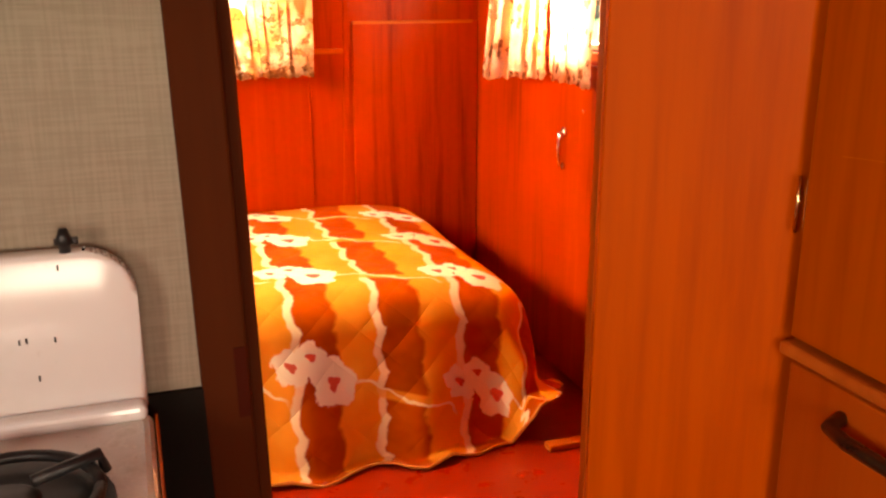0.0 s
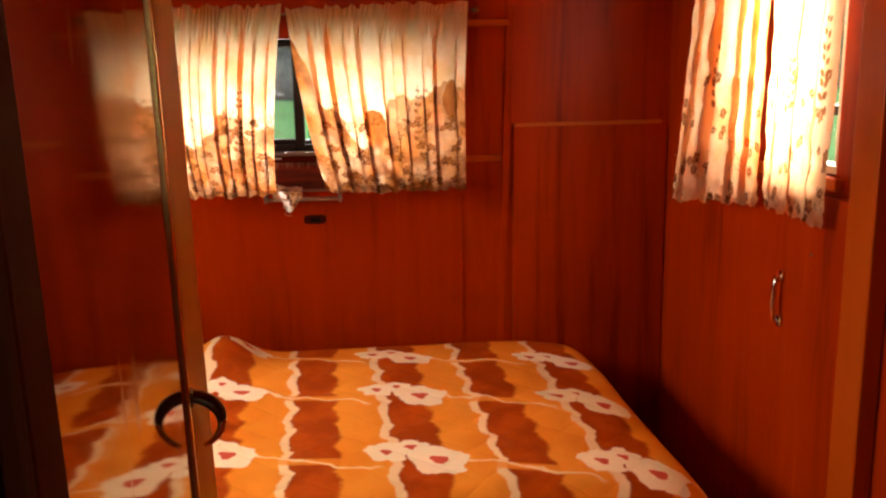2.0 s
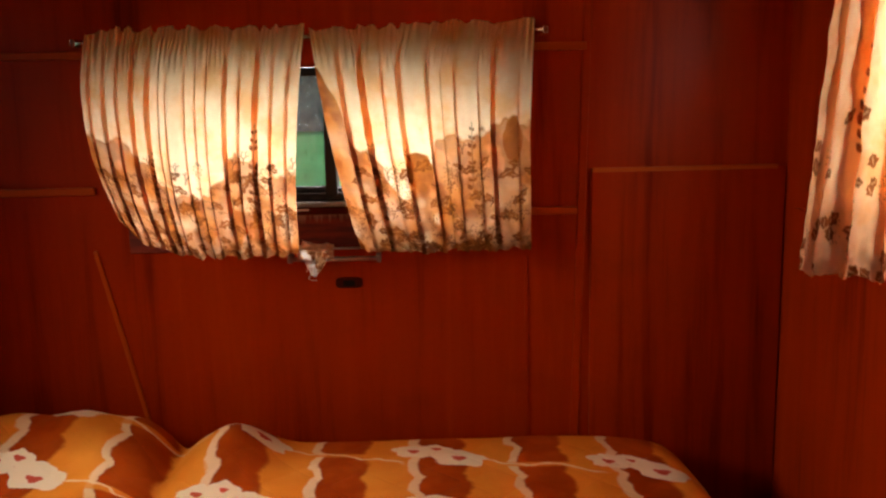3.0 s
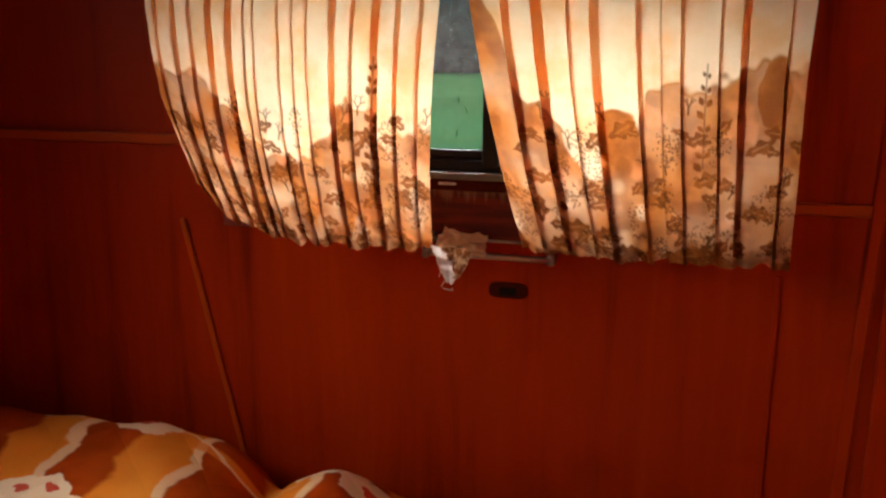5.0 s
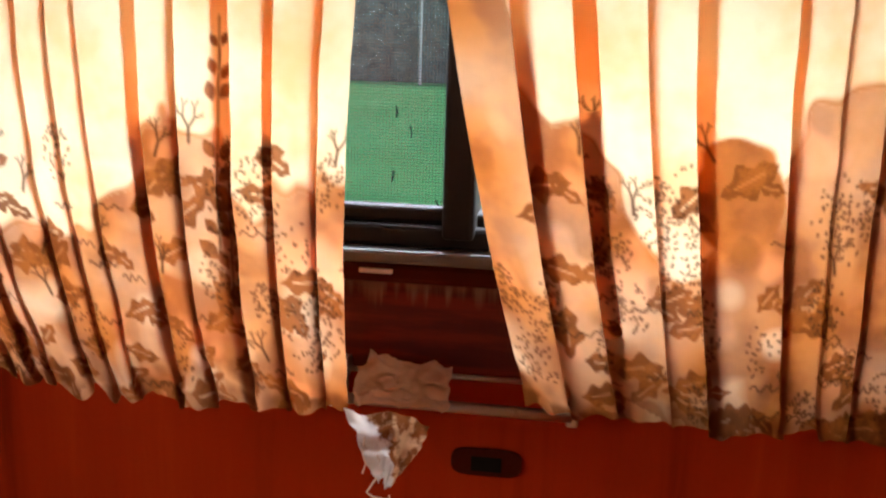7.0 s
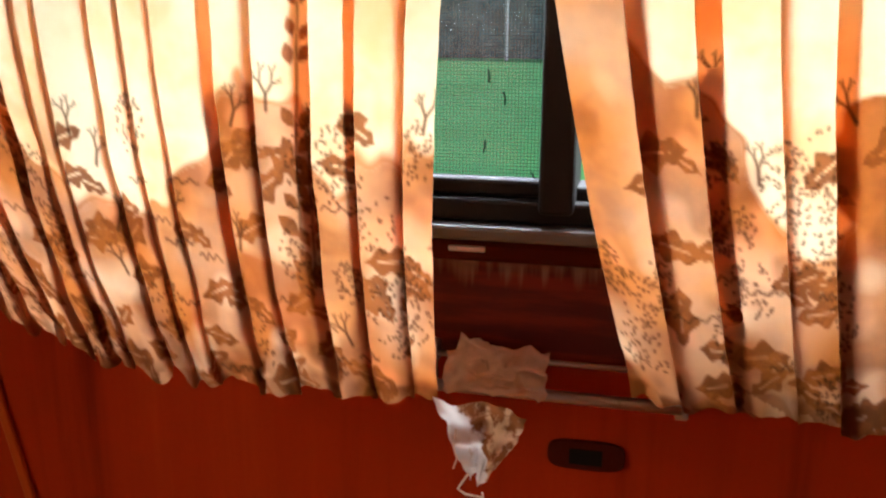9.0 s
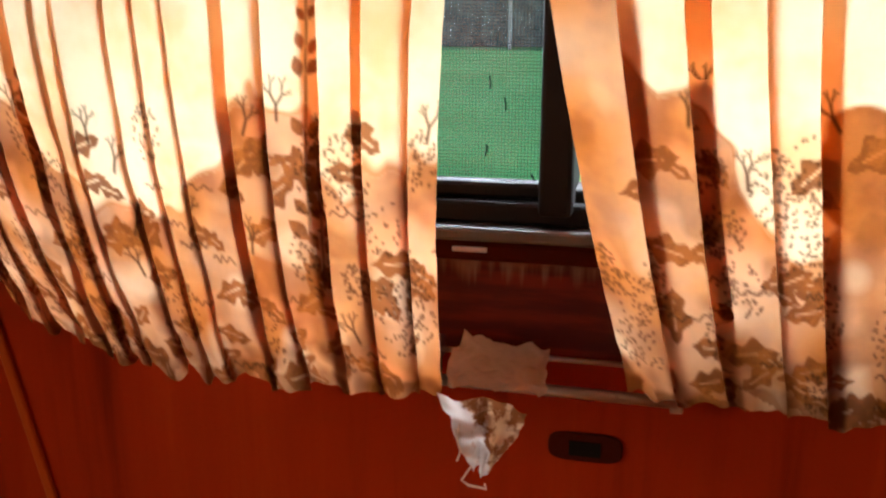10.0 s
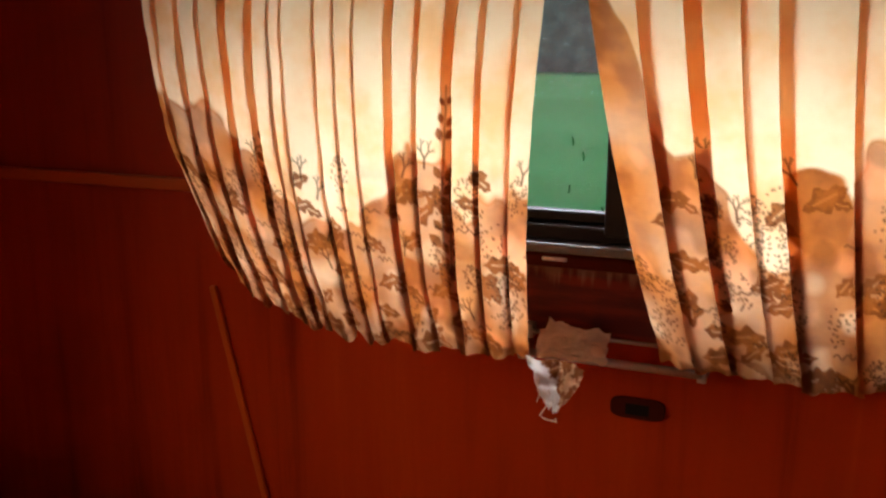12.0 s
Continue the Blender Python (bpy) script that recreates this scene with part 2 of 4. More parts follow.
def torn_cloth():
    """The corner folded over: whitish lining on one half, brown print on the other."""
    g = Graph("torn_curtain_cloth")
    u, v, _ = g.xyz(g.coord("UV"))
    blot = g.noise(g.coord(), 45, 4, 0.6)
    side = g.step(g.add(g.add(g.mul(g.sub(u, 0.6), 10.0), g.mul(g.sub(v, 0.12), 5.5)), g.mul(g.sub(blot, 0.5), 0.6)), 0.20, 0.26)
    printed = g.mix(g.step(blot, 0.44, 0.54), (0.62, 0.38, 0.22), (0.22, 0.075, 0.025))
    lining = g.mix(g.step(blot, 0.60, 0.70, 0.0, 0.6), (0.83, 0.82, 0.82), (0.50, 0.30, 0.18))
    return cloth_shader(g, g.mix(side, lining, printed), g.bump(blot, 0.2, 0.002), 0.35)


TORN = torn_cloth()
CURTAIN = curtain_cloth("printed_curtain_cotton")


QROW = 0.43


def quilt_cloth():
    """Orange and brown scalloped stripes with clusters of cream flowers, diamond stitched."""
    g = Graph("flowered_quilt")
    uv = g.coord("UV")
    u, v, _ = g.xyz(uv)
    n1 = g.sub(g.noise(uv, 9, 2), 0.5)
    n2 = g.sub(g.noise(uv, 38, 3), 0.5)
    P, Q = 0.505, QROW
    uu = g.add(u, g.mul(n1, 0.03))
    vv = g.add(g.add(v, g.mul(n1, 0.02)), g.add(g.mul(g.sub(u, 0.72), 0.215), g.mul(g.hi(g.sub(v, 3.1), 0.0), 0.44)))
    fx = g.mul(g.sub(g.m("FRACT", g.add(g.mul(g.sub(uu, 0.69), 1 / P), 0.5)), 0.5), P)
    bx = g.mul(g.sub(g.m("FRACT", g.mul(g.sub(uu, 0.69), 1 / P)), 0.5), P)
    fy = g.mul(g.sub(g.m("FRACT", g.add(g.mul(g.sub(vv, 3.035), 1 / Q), 0.5)), 0.5), Q)
    by = g.mul(g.sub(g.m("FRACT", g.add(g.mul(g.sub(vv, 2.99), 1 / Q), 0.5)), 0.5), Q)
    near = g.lo(g.m("ABSOLUTE", fx), g.m("ABSOLUTE", bx))
    w = g.add(0.050, g.add(g.mul(g.m("ABSOLUTE", g.m("SINE", g.add(g.mul(v, math.pi / 0.135), g.mul(n1, 3.0)))), 0.018), g.mul(n2, 0.016)))
    inside = g.sub(w, near)
    gold = g.mix(g.step(g.noise(uv, 5, 3), 0.35, 0.65), (0.80, 0.275, 0.034), (0.86, 0.335, 0.048))
    brown = g.mix(g.step(n1, -0.12, 0.15), (0.37, 0.055, 0.006), (0.48, 0.082, 0.009))
    cream = (0.88, 0.70, 0.46)
    c = g.mix(g.step(inside, -0.008, 0.010), gold, brown)
    # the pale scalloped border on one flank of each brown stripe
    edge = g.mul(g.step(g.m("ABSOLUTE", g.add(inside, 0.006)), 0.017, 0.009), g.mul(g.step(g.mul(fx, -1.0), 0.02, 0.045), g.step(g.mul(fx, -1.0), 0.135, 0.115)))
    c = g.mix(g.mul(edge, 0.9), c, cream)
    edge2 = g.mul(g.step(g.m("ABSOLUTE", g.add(inside, 0.005)), 0.015, 0.008), g.mul(g.step(g.mul(bx, -1.0), 0.02, 0.04), g.step(g.mul(bx, -1.0), 0.135, 0.115)))
    c = g.mix(g.mul(edge2, 0.85), c, cream)
    # breaks in the brown stripes: gold gaps by the flowers, vines across the plain ones
    gap = g.mul(g.step(g.m("ABSOLUTE", by), 0.022, 0.012), g.step(g.m("ABSOLUTE", bx), 0.11, 0.09))
    c = g.mix(g.mul(gap, 0.8), c, gold)
    vine = g.step(g.m("ABSOLUTE", g.add(by, g.add(g.mul(n1, 0.10), g.mul(bx, 0.22)))), 0.008, 0.004)
    c = g.mix(g.mul(g.mul(vine, g.step(g.m("ABSOLUTE", bx), 0.17, 0.13)), 0.85), c, cream)
    for ox, oy, size in ((-0.078, 0.016, 0.054), (0.042, -0.020, 0.072), (-0.018, 0.050, 0.044)):
        dx, dy = g.sub(fx, ox), g.sub(fy, oy)
        ang = g.m("ARCTAN2", dy, dx)
        rad = g.m("SQRT", g.add(g.mul(dx, dx), g.mul(dy, dy)))
        petal = g.add(size, g.add(g.mul(g.m("SINE", g.mul(ang, 5.0)), size * 0.09), g.mul(n2, 0.035)))
        c = g.mix(g.step(g.sub(petal, rad), -0.002, 0.004), c, (0.90, 0.80, 0.62))
        core = g.add(size * 0.30, g.add(g.mul(g.m("SINE", g.mul(ang, 3.0)), size * 0.05), g.mul(n2, 0.022)))
        heart = (0.20, 0.13, 0.03) if size < 0.04 else (0.62, 0.050, 0.022)
        c = g.mix(g.mul(g.step(g.sub(core, rad), -0.001, 0.003), 0.92), c, heart)
    s1 = g.m("PINGPONG", g.mul(g.add(u, v), 1 / 0.082), 1.0)
    s2 = g.m("PINGPONG", g.mul(g.sub(u, v), 1 / 0.082), 1.0)
    puff = g.m("SQRT", g.lo(s1, s2))
    fuzz = g.noise(uv, 420, 2)
    h = g.add(puff, g.mul(fuzz, 0.14))
    g.bsdf.inputs["Specular IOR Level"].default_value = 0.06
    return g.finish(c, 0.9, 0.0, g.bump(h, 0.55, 0.010))


QUILT = quilt_cloth()


def grass_mat():
    g = Graph("meadow_grass")
    v = g.coord()
    a, b = g.noise(v, 0.25, 4), g.noise(v, 14, 4, 0.7)
    c = g.mix(g.step(a, 0.35, 0.65), (0.070, 0.40, 0.085), (0.10, 0.50, 0.125))
    c = g.mix(g.step(b, 0.45, 0.75, 0.0, 0.6), c, (0.03, 0.17, 0.06))
    return g.finish(c, 0.85, 0.0, g.bump(b, 0.4, 0.05))


def hedge_mat():
    g = Graph("far_foliage")
    v = g.coord()
    b = g.noise(v, 1.6, 6, 0.7)
    c = g.mix(g.step(b, 0.35, 0.7), (0.09, 0.13, 0.12), (0.20, 0.26, 0.25))
    return g.finish(c, 0.9, 0.0, g.bump(b, 0.8, 0.3))


GRASS, HEDGE = grass_mat(), hedge_mat()


# ---- mesh helpers ----
def mesh_of(bm, name, material, smooth=False):
    me = bpy.data.meshes.new(name)
    bm.normal_update()
    bm.to_mesh(me)
    bm.free()
    me.materials.append(material)
    if smooth:
        for f in me.polygons:
            f.use_smooth = True
    return me


def part(name, bm, material, parent=None, label="", smooth=False):
    """One mesh object; under a thing or a part when a parent is given. Its vertices are world places."""
    ob = new(name, mesh_of(bm, name, material, smooth))
    if parent is not None:
        ob.parent = parent
        ob.matrix_parent_inverse = parent_pose(parent).inverted()
    if label:
        ob["label"] = label
    return ob


def parent_pose(ob):
    m = Matrix.Translation(ob.location)
    return m if ob.parent is None else Matrix.Identity(4)


def thing(name, x, y, z, label, category, group="", kind=""):
    ob = new(name)
    ob.location = (x, y, z)
    ob.empty_display_size = 0.05
    return tagged(ob, label, category, group, kind)


def box(x0, y0, z0, x1, y1, z1, bevel=0.0, bm=None, seg=2):
    own = bmesh.new()
    bmesh.ops.create_cube(own, size=1.0)
    for v in own.verts:
        v.co = (x0 + (v.co.x + 0.5) * (x1 - x0), y0 + (v.co.y + 0.5) * (y1 - y0), z0 + (v.co.z + 0.5) * (z1 - z0))
    if bevel:
        bmesh.ops.bevel(own, geom=own.edges[:], offset=bevel, segments=seg, affect="EDGES", profile=0.5)
    return merge(bm, own)


def merge(bm, own):
    if bm is None:
        return own
    me = bpy.data.meshes.new("tmp")
    own.to_mesh(me)
    own.free()
    bm.from_mesh(me)
    bpy.data.meshes.remove(me)
    return bm


def tube(points, radius, seg=10, bm=None, flat=1.0):
    """A round bar along points; radius may be one number or one for each point."""
    own = bmesh.new()
    rings, pts = [], [Vector(p) for p in points]
    for i, p in enumerate(pts):
        d = (pts[min(i + 1, len(pts) - 1)] - pts[max(i - 1, 0)]).normalized()
        a = d.orthogonal().normalized() if i == 0 else (a - d * a.dot(d)).normalized()
        b = d.cross(a)
        r = radius[i] if isinstance(radius, (list, tuple)) else radius
        rings.append([own.verts.new(p + r * (math.cos(k * 2 * math.pi / seg) * a + flat * math.sin(k * 2 * math.pi / seg) * b)) for k in range(seg)])
    for r0, r1 in zip(rings, rings[1:]):
        for k in range(seg):
            own.faces.new((r0[k], r0[(k + 1) % seg], r1[(k + 1) % seg], r1[k]))
    own.faces.new(rings[0][::-1])
    own.faces.new(rings[-1])
    return merge(bm, own)


def prism(outline, low, high, axis="z", bevel=0.0, bm=None):
    """A flat outline given as pairs, pushed along an axis from low to high."""
    own = bmesh.new()

    def at(p, h):
        return {"z": (p[0], p[1], h), "y": (p[0], h, p[1]), "x": (h, p[0], p[1])}[axis]

    a = [own.verts.new(at(p, low)) for p in outline]
    b = [own.verts.new(at(p, high)) for p in outline]
    own.faces.new(a)
    own.faces.new(b)
    n = len(outline)
    for k in range(n):
        own.faces.new((a[k], a[(k + 1) % n], b[(k + 1) % n], b[k]))
    bmesh.ops.recalc_face_normals(own, faces=own.faces[:])
    if bevel:
        bmesh.ops.bevel(own, geom=own.edges[:], offset=bevel, segments=2, affect="EDGES", profile=0.5)
    return merge(bm, own)


def structure(name, bm, material, label, category):
    return tagged(part(name, bm, material), label, category, kind="structure")


# ---- the shell of the trailer ----
LEFT, RIGHT, REAR, FRONT, TOP = -0.80, 1.66, 3.60, -2.10, 1.98
WX0, WX1, WZ0, WZ1 = -0.10, 0.88, 1.16, 1.51          # rear window opening
SY0, SY1, SZ0, SZ1 = 2.54, 2.86, 1.16, 1.72           # side window opening

structure("floor", box(LEFT - 0.06, FRONT - 0.06, -0.05, RIGHT + 0.06, REAR + 0.06, 0.0), LINO, "dark red worn linoleum floor of the trailer", "floor")
structure("ceiling", box(LEFT - 0.06, FRONT - 0.06, TOP, RIGHT + 0.06, REAR + 0.06, TOP + 0.05), CEIL_WOOD, "reddish varnished plywood ceiling", "ceiling")

bm = box(LEFT, REAR, 0, WX0, REAR + 0.06, TOP)
box(WX1, REAR, 0, RIGHT, REAR + 0.06, TOP, bm=bm)
box(WX0, REAR, 0, WX1, REAR + 0.06, WZ0, bm=bm)
box(WX0, REAR, WZ1, WX1, REAR + 0.06, TOP, bm=bm)
wall_rear = structure("wall_rear", bm, WALL_WOOD, "red-brown varnished plywood wall around the rear window", "wall")

bm = box(RIGHT, FRONT, 0, RIGHT + 0.06, SY0, TOP)
box(RIGHT, SY1, 0, RIGHT + 0.06, REAR + 0.06, TOP, bm=bm)
box(RIGHT, SY0, 0, RIGHT + 0.06, SY1, SZ0, bm=bm)
box(RIGHT, SY0, SZ1, RIGHT + 0.06, SY1, TOP, bm=bm)
wall_side = structure("wall_side", bm, WALL_WOOD, "red-brown varnished plywood side wall with a window", "wall")
# Both openings in this wall are unseen, cut for the added fill lamps.
bm = box(LEFT - 0.06, FRONT, 0, LEFT, -1.16, TOP)
box(LEFT - 0.06, -0.24, 0, LEFT, 2.07, TOP, bm=bm)
box(LEFT - 0.06, -1.16, 0, LEFT, -0.24, 1.14, bm=bm)
box(LEFT - 0.06, -1.16, 1.66, LEFT, -0.24, TOP, bm=bm)
box(LEFT - 0.06, 3.03, 0, LEFT, REAR + 0.06, TOP, bm=bm)
box(LEFT - 0.06, 2.07, 0, LEFT, 3.03, 1.17, bm=bm)
box(LEFT - 0.06, 2.07, 1.73, LEFT, 3.03, TOP, bm=bm)
structure("wall_left", bm, WALL_WOOD, "varnished plywood side wall of the trailer", "wall")
bm = box(LEFT, FRONT - 0.06, 0, -0.2, FRONT, TOP)
box(0.8, FRONT - 0.06, 0, RIGHT, FRONT, TOP, bm=bm)
box(-0.2, FRONT - 0.06, 0, 0.8, FRONT, 1.07, bm=bm)
box(-0.2, FRONT - 0.06, 1.63, 0.8, FRONT, TOP, bm=bm)
structure("wall_front", bm, DOOR_WOOD, "varnished plywood end wall of the kitchen with a window", "wall")

# ---- metal skin of the trailer ----
def skin(name, plane, side, lo_, hi_, holes):
    """One outer sheet with window cut-outs; plane is the axis that it faces along, holes are (a0, a1, z0, z1)."""
    def slab(a0, a1, z0, z1, bm=None):
        p, q = sorted((side, side + (0.012 if side > 0.5 else -0.012)))
        return box(p, a0, z0, q, a1, z1, bm=bm) if plane == "x" else box(a0, p, z0, a1, q, z1, bm=bm)
    bm, a = None, lo_
    for a0, a1, z0, z1 in holes:
        bm = slab(a, a0, -0.05, TOP + 0.05, bm)
        bm = slab(a0, a1, -0.05, z0, bm)
        bm = slab(a0, a1, z1, TOP + 0.05, bm)
        a = a1
    return structure(name, slab(a, hi_, -0.05, TOP + 0.05, bm), SKIN, "dull silver sheet-metal outer skin of the trailer", "trailer skin")


skin("skin_side", "x", RIGHT + 0.062, FRONT - 0.06, REAR + 0.06, [(SY0, SY1, SZ0, SZ1)])
skin("skin_far_side", "x", LEFT - 0.062, FRONT - 0.06, REAR + 0.06, [(-1.16, -0.24, 1.14, 1.66), (2.07, 3.03, 1.17, 1.73)])
skin("skin_rear", "y", REAR + 0.062, LEFT - 0.07, RIGHT + 0.07, [(WX0, WX1, WZ0, WZ1)])
skin("skin_front", "y", FRONT - 0.062, LEFT - 0.07, RIGHT + 0.07, [(-0.2, 0.8, 1.07, 1.63)])
structure("roof", box(LEFT - 0.08, FRONT - 0.08, TOP + 0.052, RIGHT + 0.08, REAR + 0.08, TOP + 0.075, 0.01), SKIN, "dull silver metal trailer roof", "roof")

# ---- battens and panel seams ----
def batten(name, bm, mat, label):
    return structure(name, bm, mat, label, "trim")


def slat(x0, z0, x1, z1, width, y, depth, bevel=0.003):
    """A flat strip on the rear wall from one point to another."""
    d = Vector((x1 - x0, z1 - z0)).normalized()
    n = Vector((-d.y, d.x)) * width / 2
    out = [(x0 + n.x, z0 + n.y), (x0 - n.x, z0 - n.y), (x1 - n.x, z1 - n.y), (x1 + n.x, z1 + n.y)]
    return prism(out, y - depth, y, "y", bevel)


batten("trim_1", slat(1.117, TOP, 1.064, 0.02, 0.022, REAR, 0.008), WALL_WOOD, "upright reddish wood batten over a wall seam")
batten("trim_2", slat(-0.235, 1.03, -0.095, 0.40, 0.013, REAR, 0.007), TRIM_WOOD, "slanting thin wood batten over a wall seam")
batten("trim_3", box(0.93, REAR - 0.012, 1.541, 1.104, REAR, 1.562, 0.003), TRIM_ALONG, "short pale wood batten beside the rear curtain")
batten("trim_4", box(0.93, REAR - 0.012, 1.100, 1.082, REAR, 1.121, 0.003), TRIM_ALONG, "short pale wood batten beside the rear curtain")
batten("trim_5", box(-0.70, REAR - 0.012, 1.539, -0.22, REAR, 1.560, 0.003), TRIM_ALONG, "pale wood batten running to the corner")
batten("trim_6", box(-0.70, REAR - 0.012, 1.182, -0.22, REAR, 1.203, 0.003), TRIM_ALONG, "pale wood batten running to the corner")
batten("trim_8", box(0.936, REAR - 0.004, 0.02, 0.946, REAR, 0.985, 0.0015), WALL_WOOD, "narrow reddish cover strip over a wall seam")
# the corner panel: its lower sheet stands a little proud of the upper one
structure("corner_panel", box(1.118, REAR - 0.014, 0.02, RIGHT - 0.003, REAR - 0.001, 1.222, 0.004), WALL_WOOD, "lower plywood sheet of the rear corner with a pale worn edge", "wall panel")
batten("trim_7", box(1.120, REAR - 0.022, 1.214, 1.63, REAR - 0.0145, 1.226, 0.002), TRIM_ACROSS, "thin pale edge strip of the corner sheet")

# ---- rear window ----
def rear_window():
    w = tagged(new("window_1"), "dark framed sliding rear window with a fly screen", "window", kind="structure")
    w.location = (0.39, REAR, WZ0)
    y0, y1 = REAR + 0.004, REAR + 0.052
    bm = box(WX0 + 0.002, y0, WZ0 + 0.002, WX1 - 0.002, y1, WZ0 + 0.026, 0.004)
    box(WX0 + 0.002, y0, WZ1 - 0.026, WX1 - 0.002, y1, WZ1 - 0.002, 0.004, bm)
    box(WX0 + 0.002, y0, WZ0 + 0.026, WX0 + 0.026, y1, WZ1 - 0.026, 0.004, bm)
    box(WX1 - 0.026, y0, WZ0 + 0.026, WX1 - 0.002, y1, WZ1 - 0.026, 0.004, bm)
    part("window_frame", bm, BLACK, w, "black rubber-edged metal frame")
    part("mullion", box(0.398, y0 - 0.030, WZ0 + 0.004, 0.430, y1, WZ1 - 0.004, 0.005), BLACK, w, "black upright sash bar")
    for x0, x1 in ((WX0 + 0.026, 0.414), (0.440, WX1 - 0.026)):
        part("pane", box(x0, y0 + 0.034, WZ0 + 0.026, x1, y0 + 0.038, WZ1 - 0.026), GLASS, w).visible_shadow = False
        part("fly_screen", box(x0 - 0.002, y0 + 0.010, WZ0 + 0.024, x1 + 0.002, y0 + 0.011, WZ1 - 0.024), SCREEN, w, "fine grey woven fly screen").visible_shadow = False
    # dusty lower sash rail with a rounded inner corner
    bm = bmesh.new()
    for k in range(8):
        a = k / 7 * math.pi / 2
        box(0.388 + 0.024 * math.sin(a) - 0.004, y0 - 0.006, WZ0 + 0.020, 0.388 + 0.024 * math.sin(a) + 0.002, y0 + 0.008, WZ0 + 0.030 + 0.024 * (1 - math.cos(a)), 0.0, bm)
    part("sash_corner", bm, BLACK, w)
    part("sash_rail", box(WX0 + 0.03, y0 - 0.008, WZ0 + 0.016, 0.413, y0 + 0.008, WZ0 + 0.032, 0.004), BLACK, w, "dusty black sash rail")
    part("catch", tube([(0.452, y0 - 0.010, 1.185), (0.452, y0 - 0.018, 1.205), (0.452, y0 - 0.018, 1.255), (0.452, y0 - 0.010, 1.275)], 0.003, 8), BLACK, w, "small black wire sash catch", True)
    part("gasket", box(WX0 - 0.01, REAR - 0.014, 1.1525, WX1 + 0.01, REAR + 0.003, 1.1745, 0.004), BLACK, w, "dusty black rubber gasket along the sill")
    for x, z, lean in ((0.345, 1.285, 0.1), (0.360, 1.265, 0.15), (0.342, 1.220, -0.2), (0.389, 1.192, 0.6)):
        part("dry_stalk", tube([(x - 0.004 * lean, y0 + 0.006, z + 0.006), (x + 0.001, y0 + 0.005, z), (x + 0.004 * lean, y0 + 0.006, z - 0.006)], 0.0009, 6), BLACK, w, "dry grass stalk caught in the screen")
    part("window_sill", box(WX0 - 0.03, REAR - 0.030, 1.138, WX1 + 0.03, REAR + 0.004, 1.152, 0.004), SILL_METAL, w, "dusty dull aluminium sill strip")
    part("sill_moulding", box(WX0 - 0.04, REAR - 0.022, 1.116, WX1 + 0.04, REAR, 1.1375, 0.006), SILL_WOOD, w, "dark stained sill moulding")
    part("sill_apron", box(WX0 - 0.04, REAR - 0.008, 1.02, WX1 + 0.04, REAR - 0.0005, 1.1155, 0.002), APRON, w, "water-stained dark red apron board")
    part("chip", box(0.318, REAR - 0.0345, 1.129, 0.352, REAR - 0.0305, 1.134, 0.001), ENAMEL, w, "bare white chip on the sill edge")


rear_window()

# lower curtain rods and the top rod of the rear window
def rod(name, pts, r, mat, label):
    t = thing(name, *pts[0], label, "curtain rod")
    part("bar", tube(pts, r, 10), mat, t, "", True)
    for p in (pts[0], pts[-1]):
        part("bracket", box(p[0] - 0.006, p[1] - 0.004, p[2] - 0.010, p[0] + 0.006, REAR, p[2] + 0.010, 0.002), mat, t)
    return t


rod("curtain_rod", [(0.295, 3.562, 0.998), (0.535, 3.562, 0.996)], 0.0058, ALU, "dull grey lower curtain rod under the rear window")
rod("curtain_rod", [(0.30, 3.578, 1.024), (0.53, 3.578, 1.023)], 0.0028, ALU, "thin wire rod behind the lower curtain rod")
rod("curtain_rod", [(-0.175, 3.396, 1.570), (0.965, 3.396, 1.584)], 0.004, CHROME, "thin metal top curtain rod over the rear window")


